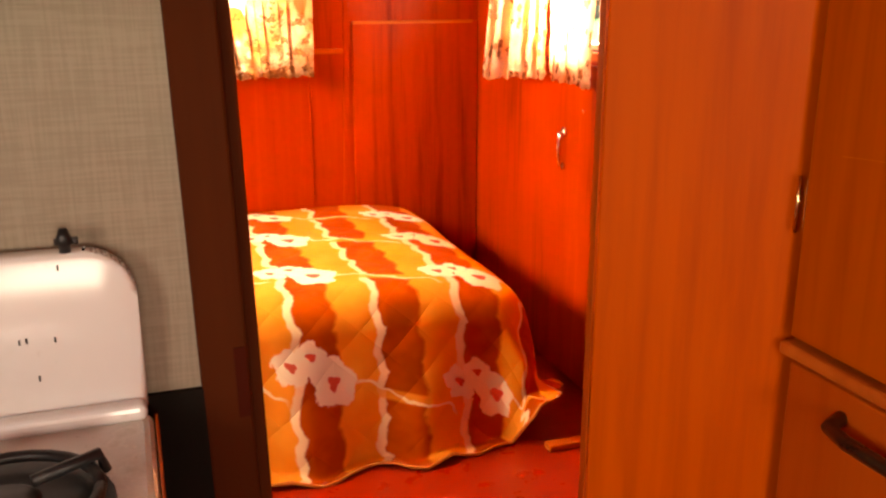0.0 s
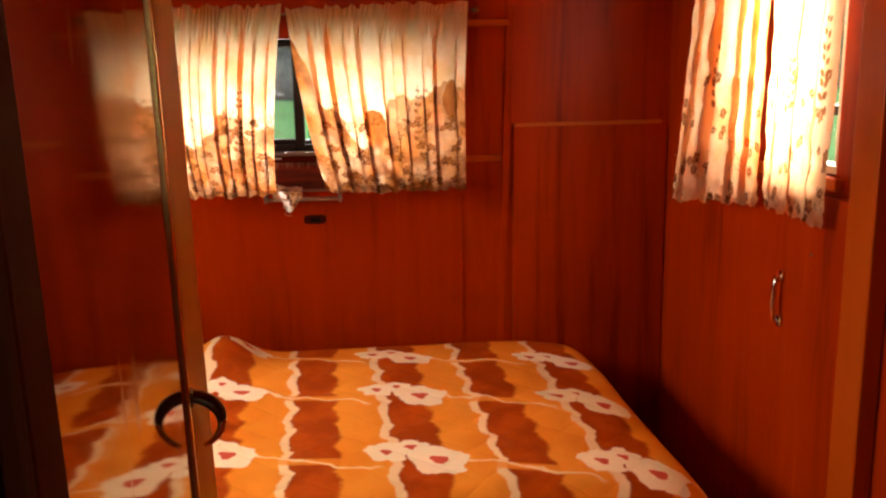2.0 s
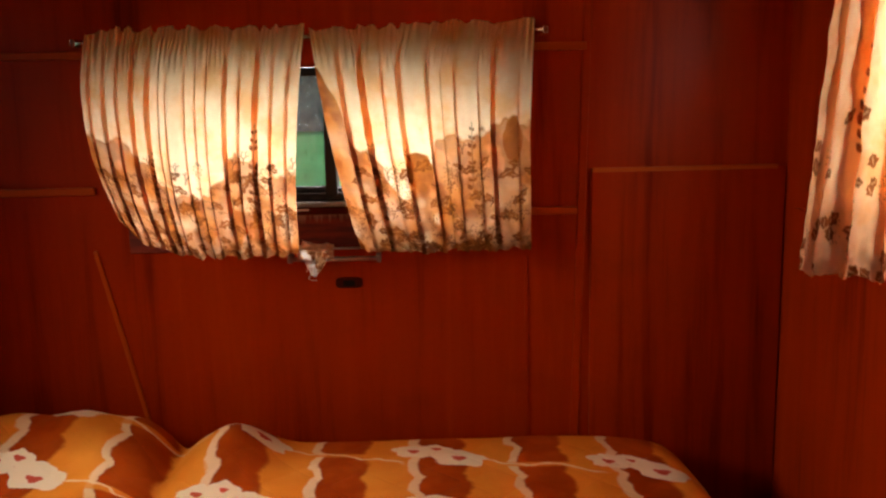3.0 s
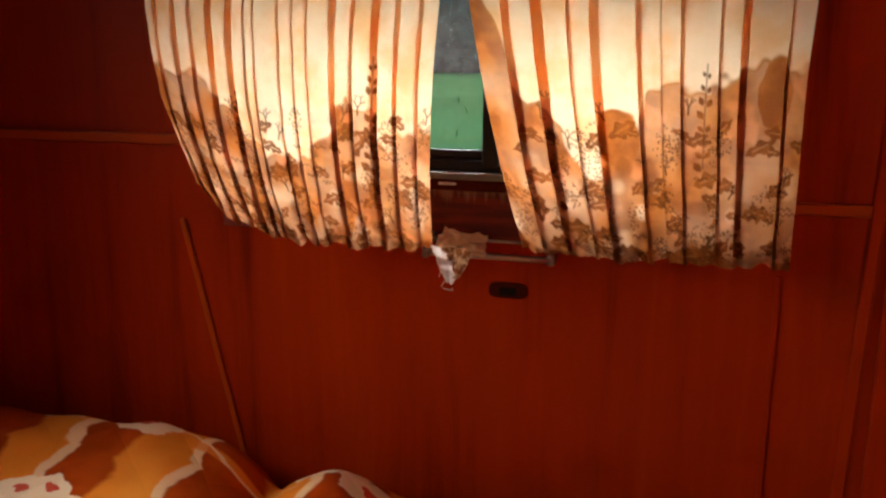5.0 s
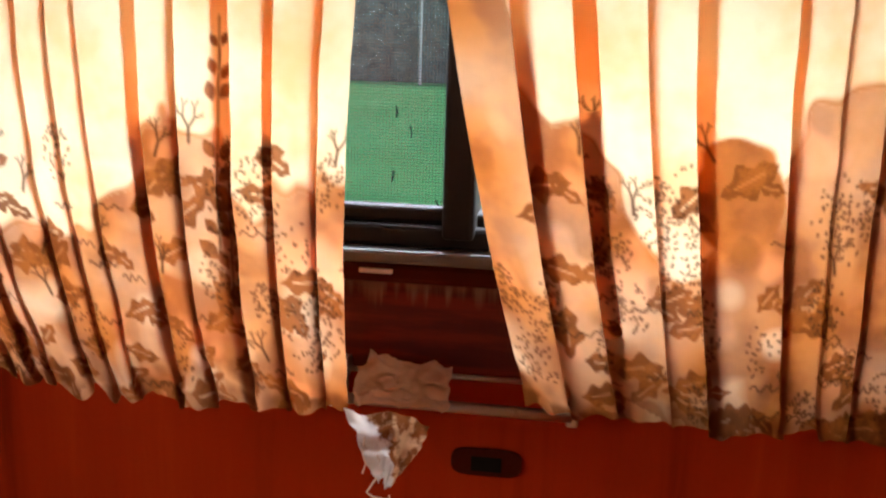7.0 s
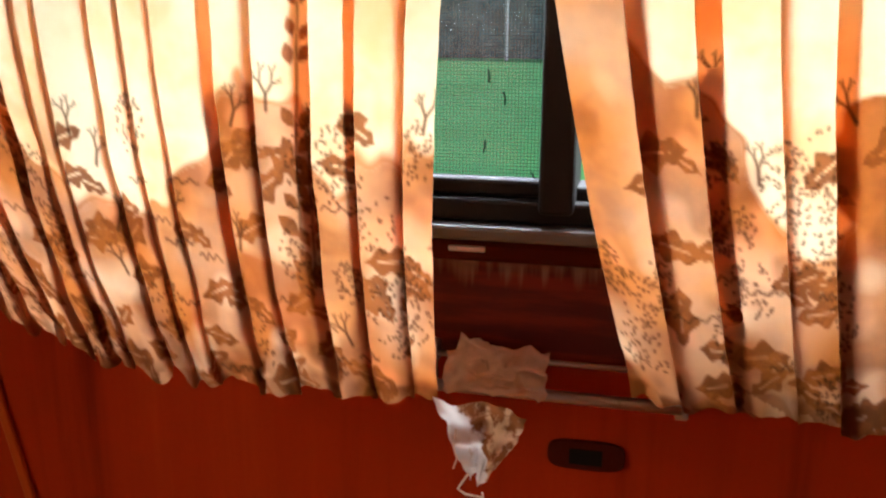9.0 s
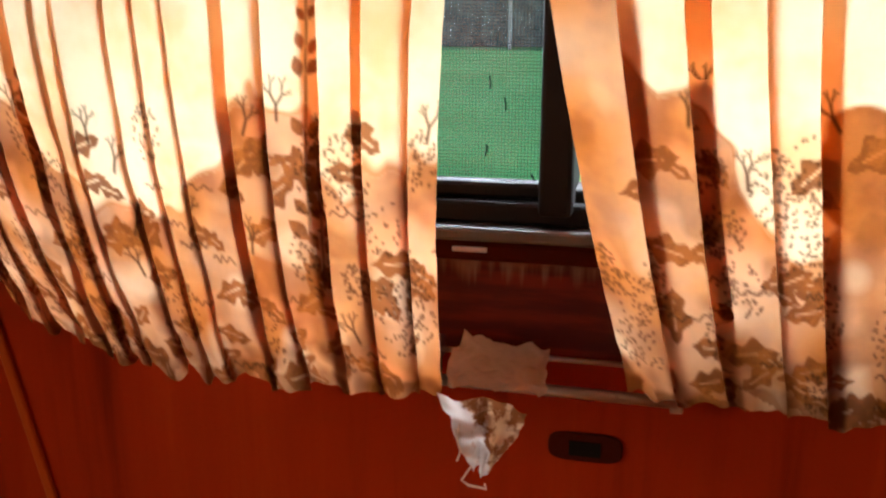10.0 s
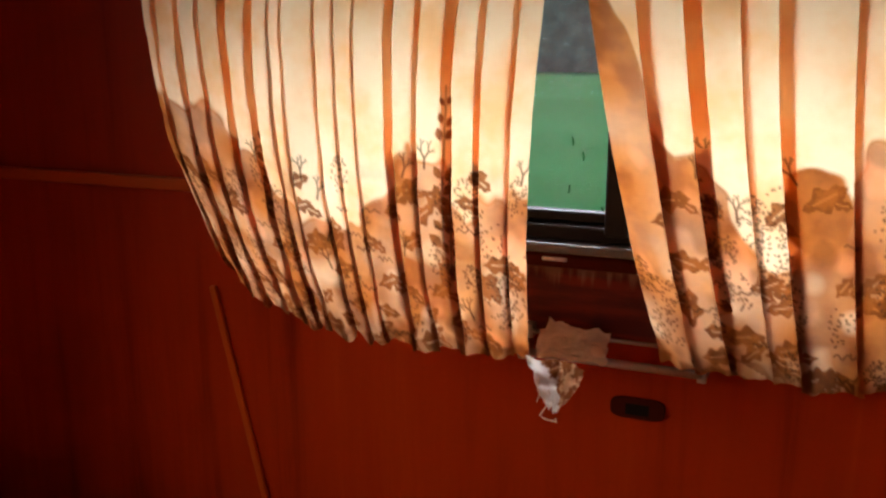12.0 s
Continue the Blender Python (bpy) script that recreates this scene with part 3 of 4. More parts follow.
# ---- curtains ----
class Print:
    """The pattern on one curtain: masks over the flat cloth, w wide and h high in metres, v up from the hem."""

    def __init__(self, w, h, cols, rows, seed):
        self.w, self.h, self.rnd, self.seed = w, h, random.Random(seed), seed
        self.u, self.v = np.meshgrid(np.linspace(0, w, cols + 1), np.linspace(h, 0, rows + 1))
        self.masks = np.zeros((3,) + self.u.shape)
        self.px = max(w / cols, h / rows)

    def window(self, u0, v0, r):
        n, m = self.u.shape
        i0, i1 = int((u0 - r) / self.w * (m - 1)), int((u0 + r) / self.w * (m - 1)) + 2
        j0, j1 = int((self.h - v0 - r) / self.h * (n - 1)), int((self.h - v0 + r) / self.h * (n - 1)) + 2
        return slice(max(0, j0), max(0, j1)), slice(max(0, i0), max(0, i1))

    def stamp(self, k, where, inside, amount=1.0):
        """inside is a distance in metres, positive within the mark."""
        m = np.clip(inside / self.px + 0.5, 0, 1) * amount
        self.masks[k][where] = np.maximum(self.masks[k][where], m)

    def leaf(self, u0, v0, length, width, turn, k=0, notch=0.0, amount=1.0):
        w = self.window(u0, v0, length * 1.3)
        du, dv = self.u[w] - u0, self.v[w] - v0
        c, s = math.cos(turn), math.sin(turn)
        x, y = (du * c + dv * s) / length, (dv * c - du * s)
        edge = width * (1 - np.minimum(1.2, np.abs(x)) ** 1.7) * (1 + notch * np.sin(x * 8 + u0 * 90))
        inside = np.minimum(edge - np.abs(y), (1 - np.abs(x)) * length)
        if notch:
            inside = np.minimum(inside, np.maximum(np.abs(y) - 0.0007, np.abs(x * length * 0.9) - length * 0.45))
        self.stamp(k, w, inside, amount)

    def stroke(self, u0, v0, u1, v1, r, k=1):
        w = self.window((u0 + u1) / 2, (v0 + v1) / 2, 0.6 * math.hypot(u1 - u0, v1 - v0) + 3 * r + 0.002)
        du, dv = self.u[w], self.v[w]
        ll = max(1e-9, (u1 - u0) ** 2 + (v1 - v0) ** 2)
        q = np.clip(((du - u0) * (u1 - u0) + (dv - v0) * (v1 - v0)) / ll, 0, 1)
        self.stamp(k, w, r - np.hypot(du - u0 - q * (u1 - u0), dv - v0 - q * (v1 - v0)))

    def twig(self, u, v, length, turn, depth=3):
        u1, v1 = u + length * math.cos(turn), v + length * math.sin(turn)
        self.stroke(u, v, u1, v1, 0.0007 + 0.0003 * depth)
        if depth:
            for side in (-1, 1):
                self.twig(u1, v1, length * self.rnd.uniform(0.55, 0.85), turn + side * self.rnd.uniform(0.25, 0.65), depth - 1)

    def sprig(self, u, v, height, n=8, size=0.011, lean=0.0):
        """A stem of small oval leaves, the lower ones larger."""
        for i in range(n):
            f = i / (n - 1)
            x, y = u + lean * f * height, v + height * f
            d = size * (1.15 - 0.5 * f) * self.rnd.uniform(0.8, 1.25)
            for side in (-1, 1):
                a = math.pi / 2 - side * (0.9 - 0.5 * f + self.rnd.uniform(-0.3, 0.3))
                if self.rnd.random() < 0.85:
                    self.leaf(x + side * d * 0.7, y + d * self.rnd.uniform(-0.2, 0.6), d * 0.85, d * 0.52, a)
            self.stroke(x, y, x + lean * height / n, y + height / n, 0.0009)

    def speckle(self, u, v, r, n, k=1, dot=0.0015):
        for _ in range(n):
            a, d = self.rnd.uniform(0, 6.28), r * math.sqrt(self.rnd.random())
            p, q = u + d * math.cos(a), v + 1.3 * d * math.sin(a)
            self.leaf(p, q, dot * self.rnd.uniform(1.0, 1.9), dot, self.rnd.uniform(0, 3.1), k, 0.0, 0.9)

    def squiggle(self, u, v, length, amp):
        pts = [(u + length * i / 14, v + amp * math.sin(i * 1.3) + self.rnd.uniform(-amp, amp) * 0.5) for i in range(15)]
        for p, q in zip(pts, pts[1:]):
            self.stroke(*p, *q, 0.0009)

    def soft(self, scale, seed):
        """Smooth random values from -1 to 1, one patch about every scale metres."""
        rng = np.random.default_rng(seed)
        gx, gy = self.u / scale, self.v / scale
        table = rng.uniform(-1, 1, (int(gy.max()) + 3, int(gx.max()) + 3))
        ix, iy = gx.astype(int), gy.astype(int)
        fx, fy = gx - ix, gy - iy
        fx, fy = fx * fx * (3 - 2 * fx), fy * fy * (3 - 2 * fy)
        a = table[iy, ix] * (1 - fx) + table[iy, ix + 1] * fx
        b = table[iy + 1, ix] * (1 - fx) + table[iy + 1, ix + 1] * fx
        return a * (1 - fy) + b * fy

    def washes(self, hills):
        """A tan landscape; hills gives its height at even steps across the cloth. Its rim is a darker tide line."""
        top = np.interp(self.u / self.w, np.linspace(0, 1, len(hills)), hills)
        top = top + 0.020 * self.soft(0.05, self.seed) + 0.010 * self.soft(0.018, self.seed + 1)
        inside = top - self.v
        body = np.clip(inside / 0.010, 0, 1) * np.clip(0.85 + 0.25 * self.soft(0.06, self.seed + 2), 0.3, 1)
        rim = np.exp(-((inside - 0.007) / 0.005) ** 2) * 0.9
        pale = np.clip(self.soft(0.045, self.seed + 3) * 2.5 - 0.8, 0, 1) * np.clip((0.18 - self.v) / 0.06, 0, 1)
        self.masks[2] = np.maximum(body, rim) * (1 - 0.5 * pale)

    def blob(self, u, v, ru, rv, amount=0.75):
        q = np.hypot((self.u - u) / ru, (self.v - v) / rv) + 0.10 * self.soft(0.02, self.seed + 6)
        self.masks[2] = np.maximum(self.masks[2], np.clip((1.05 - q) / 0.10, 0, 1))
        self.masks[0] = np.maximum(self.masks[0], np.clip((1.0 - q) / 0.10, 0, 1) * amount * 0.5)

    def meadow(self, dense=1.0, reach=0.23):
        """Leaves, bushes and twigs, thickest along the hem."""
        r = self.rnd
        for _ in range(int(80 * self.w * dense)):
            u, v = r.uniform(0, self.w), 0.008 + reach * r.random() ** 1.8
            a = r.uniform(-0.5, 0.9)
            self.leaf(u, v, r.uniform(0.016, 0.029), r.uniform(0.008, 0.014), a, 0, 0.28)
            if r.random() < 0.5:
                self.leaf(u + 0.018, v - 0.006, r.uniform(0.012, 0.020), r.uniform(0.006, 0.010), a - 0.7, 0, 0.28)
        for _ in range(int(30 * self.w * dense)):
            self.speckle(r.uniform(0, self.w), r.uniform(0.02, reach), r.uniform(0.014, 0.032), 60)
        for _ in range(int(18 * self.w * dense)):
            self.twig(r.uniform(0, self.w), r.uniform(0.03, reach + 0.02), 0.012, r.uniform(1.0, 2.1))
        for _ in range(int(40 * self.w * dense)):
            self.squiggle(r.uniform(0, self.w), r.uniform(0.01, reach * 0.8), r.uniform(0.02, 0.045), 0.0025)
        cloudy = np.clip(self.soft(0.034, self.seed + 12) * 3 - 0.9, 0, 1) * np.clip((reach + 0.02 - self.v) / 0.05, 0, 1)
        self.masks[0] = np.maximum(self.masks[0], 0.5 * cloudy)
        hem = np.clip((0.016 + 0.012 * self.soft(0.03, self.seed + 8) - self.v) / 0.006, 0, 1)
        self.masks[0] = np.maximum(self.masks[0], 0.75 * hem * (self.soft(0.022, self.seed + 9) > -0.35))


def pleats(n, share, seed, flip, cols, wide):
    """Knife pleats: where each column of the cloth comes to lie across the panel (0 to 1), and how far forward."""
    rnd = random.Random(seed)
    widths = [rnd.uniform(0.55, 1.5) for _ in range(n)]
    k = 1 / sum(widths)
    cloth, lie, deep = [0.0], [0.0], [0.1]
    at, x = 0.0, 0.0
    for i, w in enumerate(widths):
        w *= k
        at += w + (x - lie[-1])
        x += w
        cloth.append(at); lie.append(x); deep.append(rnd.uniform(0.75, 1.0))
        if i < n - 1:
            back = w * share * rnd.uniform(0.35, 1.15)
            at += back
            x_back = x - back
            cloth.append(at); lie.append(x_back); deep.append(rnd.uniform(0.0, 0.2))
    c = np.linspace(0, 1, cols + 1)
    lie, deep = (np.interp(c, np.array(cloth) / at, q) for q in (lie, deep))
    if flip:
        lie, deep = 1 - lie[::-1], deep[::-1]
    return lie, deep, at * wide


def curtain_mesh(name, place, wide, high, draw, cols=620, rows=280, seed=1, n=11, share=0.6, depth=0.016, flip=False):
    """A gathered panel. place(s, t, off, lift) gives a point; s goes across, t down; draw fills its print."""
    lie, deep, cloth_w = pleats(n, share, seed, flip, cols, wide)
    pr = Print(cloth_w, high, cols, rows, seed)
    draw(pr)
    t = np.linspace(0, 1, rows + 1)[:, None]
    f = np.linspace(0, 1, cols + 1)[None, :]
    soft = np.hanning(11)
    soft /= soft.sum()
    ease = lambda q: np.convolve(np.pad(q, 5, mode="edge"), soft, mode="valid")
    lie, deep = ease(lie)[None, :], ease(deep)[None, :]
    # the heading is drawn up in fine gathers that open out into the pleats
    head = np.clip(1 - t * 5, 0, 1) ** 1.5
    s = lie * (1 - head * 0.8) + f * head * 0.8
    s = s + 0.006 * pr.soft(0.16, seed + 20) * t
    off = depth * deep * (0.45 + 0.55 * t) * (1 - 0.6 * head) + 0.0035 * pr.soft(0.05, seed + 21) + 0.0018 * pr.soft(0.018, seed + 22) * t
    off = off + 0.006 * np.sin(f * cloth_w * 330 + 4 * np.sin(f * 31)) * head
    hem = np.clip((t - 0.90) / 0.10, 0, 1)
    off = off + 0.006 * hem * pr.soft(0.016, seed + 23)
    lift = 0.010 * pr.soft(0.022, seed + 24) * head + hem * (0.007 * pr.soft(0.03, seed + 25) + 0.003 * pr.soft(0.012, seed + 26))
    x, y, z = (np.broadcast_to(q, s.shape) for q in place(s, t, off, lift))
    verts = np.stack([x, y, z], -1).reshape(-1, 3)
    m = cols + 1
    j, i = np.meshgrid(np.arange(rows), np.arange(cols), indexing="ij")
    a = (j * m + i).ravel()
    faces = np.stack([a, a + m, a + m + 1, a + 1], -1)
    me = bpy.data.meshes.new(name)
    me.from_pydata(verts.tolist(), [], faces.tolist())
    uv = np.stack([pr.u, pr.v], -1).reshape(-1, 2)
    me.uv_layers.new(name="UVMap").data.foreach_set("uv", uv[faces.ravel()].astype(np.float32).ravel())
    rgba = np.concatenate([np.moveaxis(pr.masks, 0, -1).reshape(-1, 3), np.ones((len(verts), 1))], 1)
    me.color_attributes.new("print", "FLOAT_COLOR", "POINT").data.foreach_set("color", rgba.astype(np.float32).ravel())
    me.polygons.foreach_set("use_smooth", [True] * len(me.polygons))
    me.materials.append(CURTAIN)
    return me


def lerp(a, b, t):
    return a + (b - a) * t


def bow(t, a, b, c):
    """A smooth line through a at 0, b at 0.5 and c at 1."""
    return a * (1 - t) * (1 - 2 * t) + 4 * b * t * (1 - t) + c * t * (2 * t - 1)


def left_place(s, t, off, lift):
    x = lerp(bow(t, -0.138, -0.166, -0.108), bow(t, 0.384, 0.348, 0.338), s)
    zb = 1.030 + 0.085 * np.maximum(0.0, 1 - s / 0.52) ** 2.6
    y = bow(t, 3.365, 3.395, 3.445)
    return (x, y - off + 0.012, lerp(1.597, zb, t) + lift)


def right_place(s, t, off, lift):
    x = lerp(bow(t, 0.394, 0.428, 0.488), bow(t, 0.938, 0.934, 0.945), s)
    y = bow(t, 3.365, 3.420, 3.490)
    zt, zb = 1.592 + 0.014 * s, 1.024 + 0.016 * np.maximum(0.0, 1 - s / 0.06)
    return (x, y - off + 0.012, lerp(zt, zb, t) + lift)


def draw_left(p):
    p.washes((0.27, 0.27, 0.29, 0.27, 0.22, 0.18, 0.15, 0.16, 0.22, 0.27, 0.25, 0.18, 0.22, 0.22))
    p.meadow()
    for f, v, h in ((0.30, 0.16, 0.12), (0.765, 0.15, 0.17), (0.775, 0.10, 0.10)):
        p.sprig(f * p.w, v, h, 9, 0.011, 0.05)
    for f, v in ((0.28, 0.23), (0.74, 0.24), (0.79, 0.22)):
        p.twig(f * p.w, v, 0.012, 1.5)
    p.speckle(0.86 * p.w, 0.20, 0.030, 110)
    p.speckle(0.97 * p.w, 0.09, 0.030, 110)
    for f, v, a in ((0.70, 0.215, 0.2), (0.76, 0.20, -0.5), (0.73, 0.18, 0.6), (0.93, 0.125, 0.1), (0.97, 0.105, -0.3), (0.90, 0.10, 0.3)):
        p.leaf(f * p.w, v, 0.026, 0.012, a, 0, 0.3)


def draw_right(p):
    # The tall first hill paints stain plus the doubled hem's dimmer backlight.
    p.washes((0.50, 0.36, 0.28, 0.29, 0.20, 0.16, 0.17, 0.22, 0.29, 0.31, 0.30, 0.31, 0.34, 0.33, 0.34))
    p.meadow()
    p.blob(0.47 * p.w, 0.215, 0.042, 0.050)
    p.blob(0.93 * p.w, 0.29, 0.035, 0.06, 0.3)
    for f, v, h in ((0.72, 0.17, 0.15), (0.20, 0.09, 0.08)):
        p.sprig(f * p.w, v, h, 8, 0.010, 0.04)
    for f, v in ((0.17, 0.25), (0.21, 0.27), (0.19, 0.22), (0.22, 0.23), (0.69, 0.26)):
        p.twig(f * p.w, v, 0.011, 1.5)
    for f, v in ((0.32, 0.20), (0.36, 0.165), (0.20, 0.07), (0.41, 0.10)):
        p.speckle(f * p.w, v, 0.030, 110)
    for f, v, a in ((0.19, 0.175, 1.1), (0.22, 0.16, 0.4), (0.13, 0.09, 1.5), (0.40, 0.13, 0.3), (0.56, 0.12, 1.2), (0.73, 0.15, 0.4)):
        p.leaf(f * p.w, v, 0.026, 0.013, a, 0, 0.3)


def curtain(name, label, me, group):
    return tagged(new(name, me), label, "curtain", group)


curtain("curtain", "cream gathered curtain with printed brown leaves, torn at its lower corner", curtain_mesh("curtain", left_place, 0.53, 0.57, draw_left, seed=3, n=16, share=0.40), "rear window curtains")
curtain("curtain", "cream gathered curtain with tan hills and brown leaves printed low down", curtain_mesh("curtain", right_place, 0.53, 0.58, draw_right, seed=8, n=11, share=0.36, flip=True), "rear window curtains")


def side_left(s, t, off, lift):
    y = lerp(3.05 - 0.02 * t, 2.75, s)
    return (lerp(1.535 - 0.075 * t, 1.60, s) - off, y, lerp(1.80, 1.045 + 0.02 * s, t) + lift)


def side_right(s, t, off, lift):
    y = lerp(2.77 + 0.01 * t, 2.43 + 0.045 * t, s)
    return (1.605 - off, y, lerp(1.80, 1.062 - 0.012 * s, t) + lift)


def draw_side(p):
    p.masks[2] = np.clip((0.16 + 0.05 * p.soft(0.07, 4) - p.v) / 0.03, 0, 1) * 0.35
    for _ in range(int(75 * p.w)):
        p.leaf(p.rnd.uniform(0, p.w), 0.01 + 0.34 * p.rnd.random() ** 1.5, p.rnd.uniform(0.012, 0.022), p.rnd.uniform(0.009, 0.016), p.rnd.uniform(0, 3), 0, 0.2)
    for f in (0.35, 0.85):
        p.sprig(f * p.w, 0.26, 0.20, 8, 0.015)
    for _ in range(int(14 * p.w)):
        p.speckle(p.rnd.uniform(0, p.w), p.rnd.uniform(0.02, 0.25), 0.025, 45)


curtain("curtain", "cream side curtain with dark leaf print, in loose pleats", curtain_mesh("curtain", side_left, 0.31, 0.75, draw_side, 300, 240, seed=12, n=5, share=0.7, depth=0.03), "side window curtains")
curtain("curtain", "thin sunlit side curtain with dark leaf print", curtain_mesh("curtain", side_right, 0.35, 0.75, draw_side, 300, 240, seed=21, n=4, share=0.25, depth=0.014), "side window curtains")
t = thing("curtain_rod", 1.585, 3.10, 1.80, "thin metal rod over the side window", "curtain rod")
part("bar", tube([(1.585, 3.10, 1.80), (1.585, 2.42, 1.80)], 0.004, 10), CHROME, t, "", True)
for y in (3.095, 2.425):
    part("bracket", box(1.581, y - 0.006, 1.79, RIGHT, y + 0.006, 1.81, 0.002), CHROME, t)


# the torn corner and the rag over the lower rods
def rag(name, label, outline, drape):
    me_bm = bmesh.new()
    cols, rows = 26, 22
    grid = []
    for j in range(rows + 1):
        grid.append([me_bm.verts.new(drape(i / cols, j / rows)) for i in range(cols + 1)])
    uv = me_bm.loops.layers.uv.new("UVMap")
    for j in range(rows):
        for i in range(cols):
            if outline((i + 0.5) / cols, (j + 0.5) / rows):
                f = me_bm.faces.new((grid[j][i], grid[j + 1][i], grid[j + 1][i + 1], grid[j][i + 1]))
                for loop, (a, b) in zip(f.loops, ((i, j), (i, j + 1), (i + 1, j + 1), (i + 1, j))):
                    loop[uv].uv = (0.6 + a / cols * 0.1, 0.12 - b / rows * 0.1)
    bmesh.ops.delete(me_bm, geom=[v for v in me_bm.verts if not v.link_faces], context="VERTS")
    return me_bm


def over_rod(s, t):
    x = 0.318 + 0.096 * s + 0.004 * noise.noise((s * 5, t * 4, 2))
    z = lerp(1.044 - 0.008 * s + 0.006 * math.sin(s * 9) * (1 - s), 1.000, t)
    y = 3.572 - 0.026 * t - 0.006 * math.sin(t * 3.14) - 0.014 * noise.noise((s * 7, t * 5, 4)) - 0.006 * noise.noise((s * 19, t * 12, 4))
    return (x, y, z)


strip = part("rag", rag("rag", "", lambda s, t: not (s < 0.12 and t < 0.25), over_rod), TAPE, None, "", True)
tagged(strip, "yellowed rag strip bunched over the thin curtain rods", "rag")


def torn(s, t):
    left, right = bow(t, 0.338, 0.356, 0.369), bow(t, 0.414, 0.402, 0.382)
    x = lerp(left, right, s) + 0.002 * noise.noise((s * 7, t * 9, 1))
    z = lerp(1.046 - 0.006 * s, 0.978, t)
    y = 3.424 - 0.010 * math.sin(s * 8 + t * 3) - 0.012 * noise.noise((s * 4, t * 5, 7))
    return (x, y, z)


flap = part("torn_corner", rag("torn", "", lambda s, t: not (s > 0.8 and t > 0.85), torn), TORN, None, "", True)
tagged(flap, "torn whitish cloth corner of a curtain hanging below the rod", "rag")
thread = thing("loose_thread", 0.358, 3.42, 0.99, "pale loose thread hanging from the torn curtain", "thread")
part("strand", tube([(0.369, 3.415, 0.988), (0.361, 3.413, 0.975), (0.367, 3.413, 0.971), (0.382, 3.414, 0.969), (0.380, 3.415, 0.973)], 0.0010, 6), TAPE, thread, "", True)
part("strand", tube([(0.358, 3.417, 1.024), (0.357, 3.413, 1.011), (0.360, 3.413, 1.001), (0.357, 3.413, 0.992)], 0.0008, 6), TAPE, thread, "", True)

# ---- latch plate on the rear wall ----
latch = thing("drop_latch", 0.45, REAR, 0.913, "small dark recessed latch plate in the plywood wall", "latch")
plate = prism([(0.450 + 0.0375 * math.copysign(abs(math.cos(a)) ** 0.45, math.cos(a)), 0.923 + 0.0155 * math.copysign(abs(math.sin(a)) ** 0.6, math.sin(a))) for a in [k * 2 * math.pi / 28 for k in range(28)]], REAR - 0.005, REAR, "y", 0.0015)
part("plate", plate, PLATE, latch, "dark bronze face plate")
# A thin black box paints the shade inside the slot.
part("slot", box(0.434, REAR - 0.0062, 0.914, 0.466, REAR - 0.0052, 0.930, 0.0), DARK, latch, "flat black patch for the shade in the finger slot")


# ---- bed ----
bed = thing("bed", 0.3, 3.0, 0.0, "low bed across the rear of the trailer under a flowered quilt", "bed")
part("base", box(LEFT + 0.01, 2.52, 0.0, 1.20, REAR - 0.03, 0.22, 0.01), JAMB_WOOD, bed, "dark wooden bed box")
part("mattress", box(LEFT + 0.01, 2.50, 0.22, 1.22, REAR - 0.04, 0.435, 0.05, seg=4), TAPE, bed, "", True)


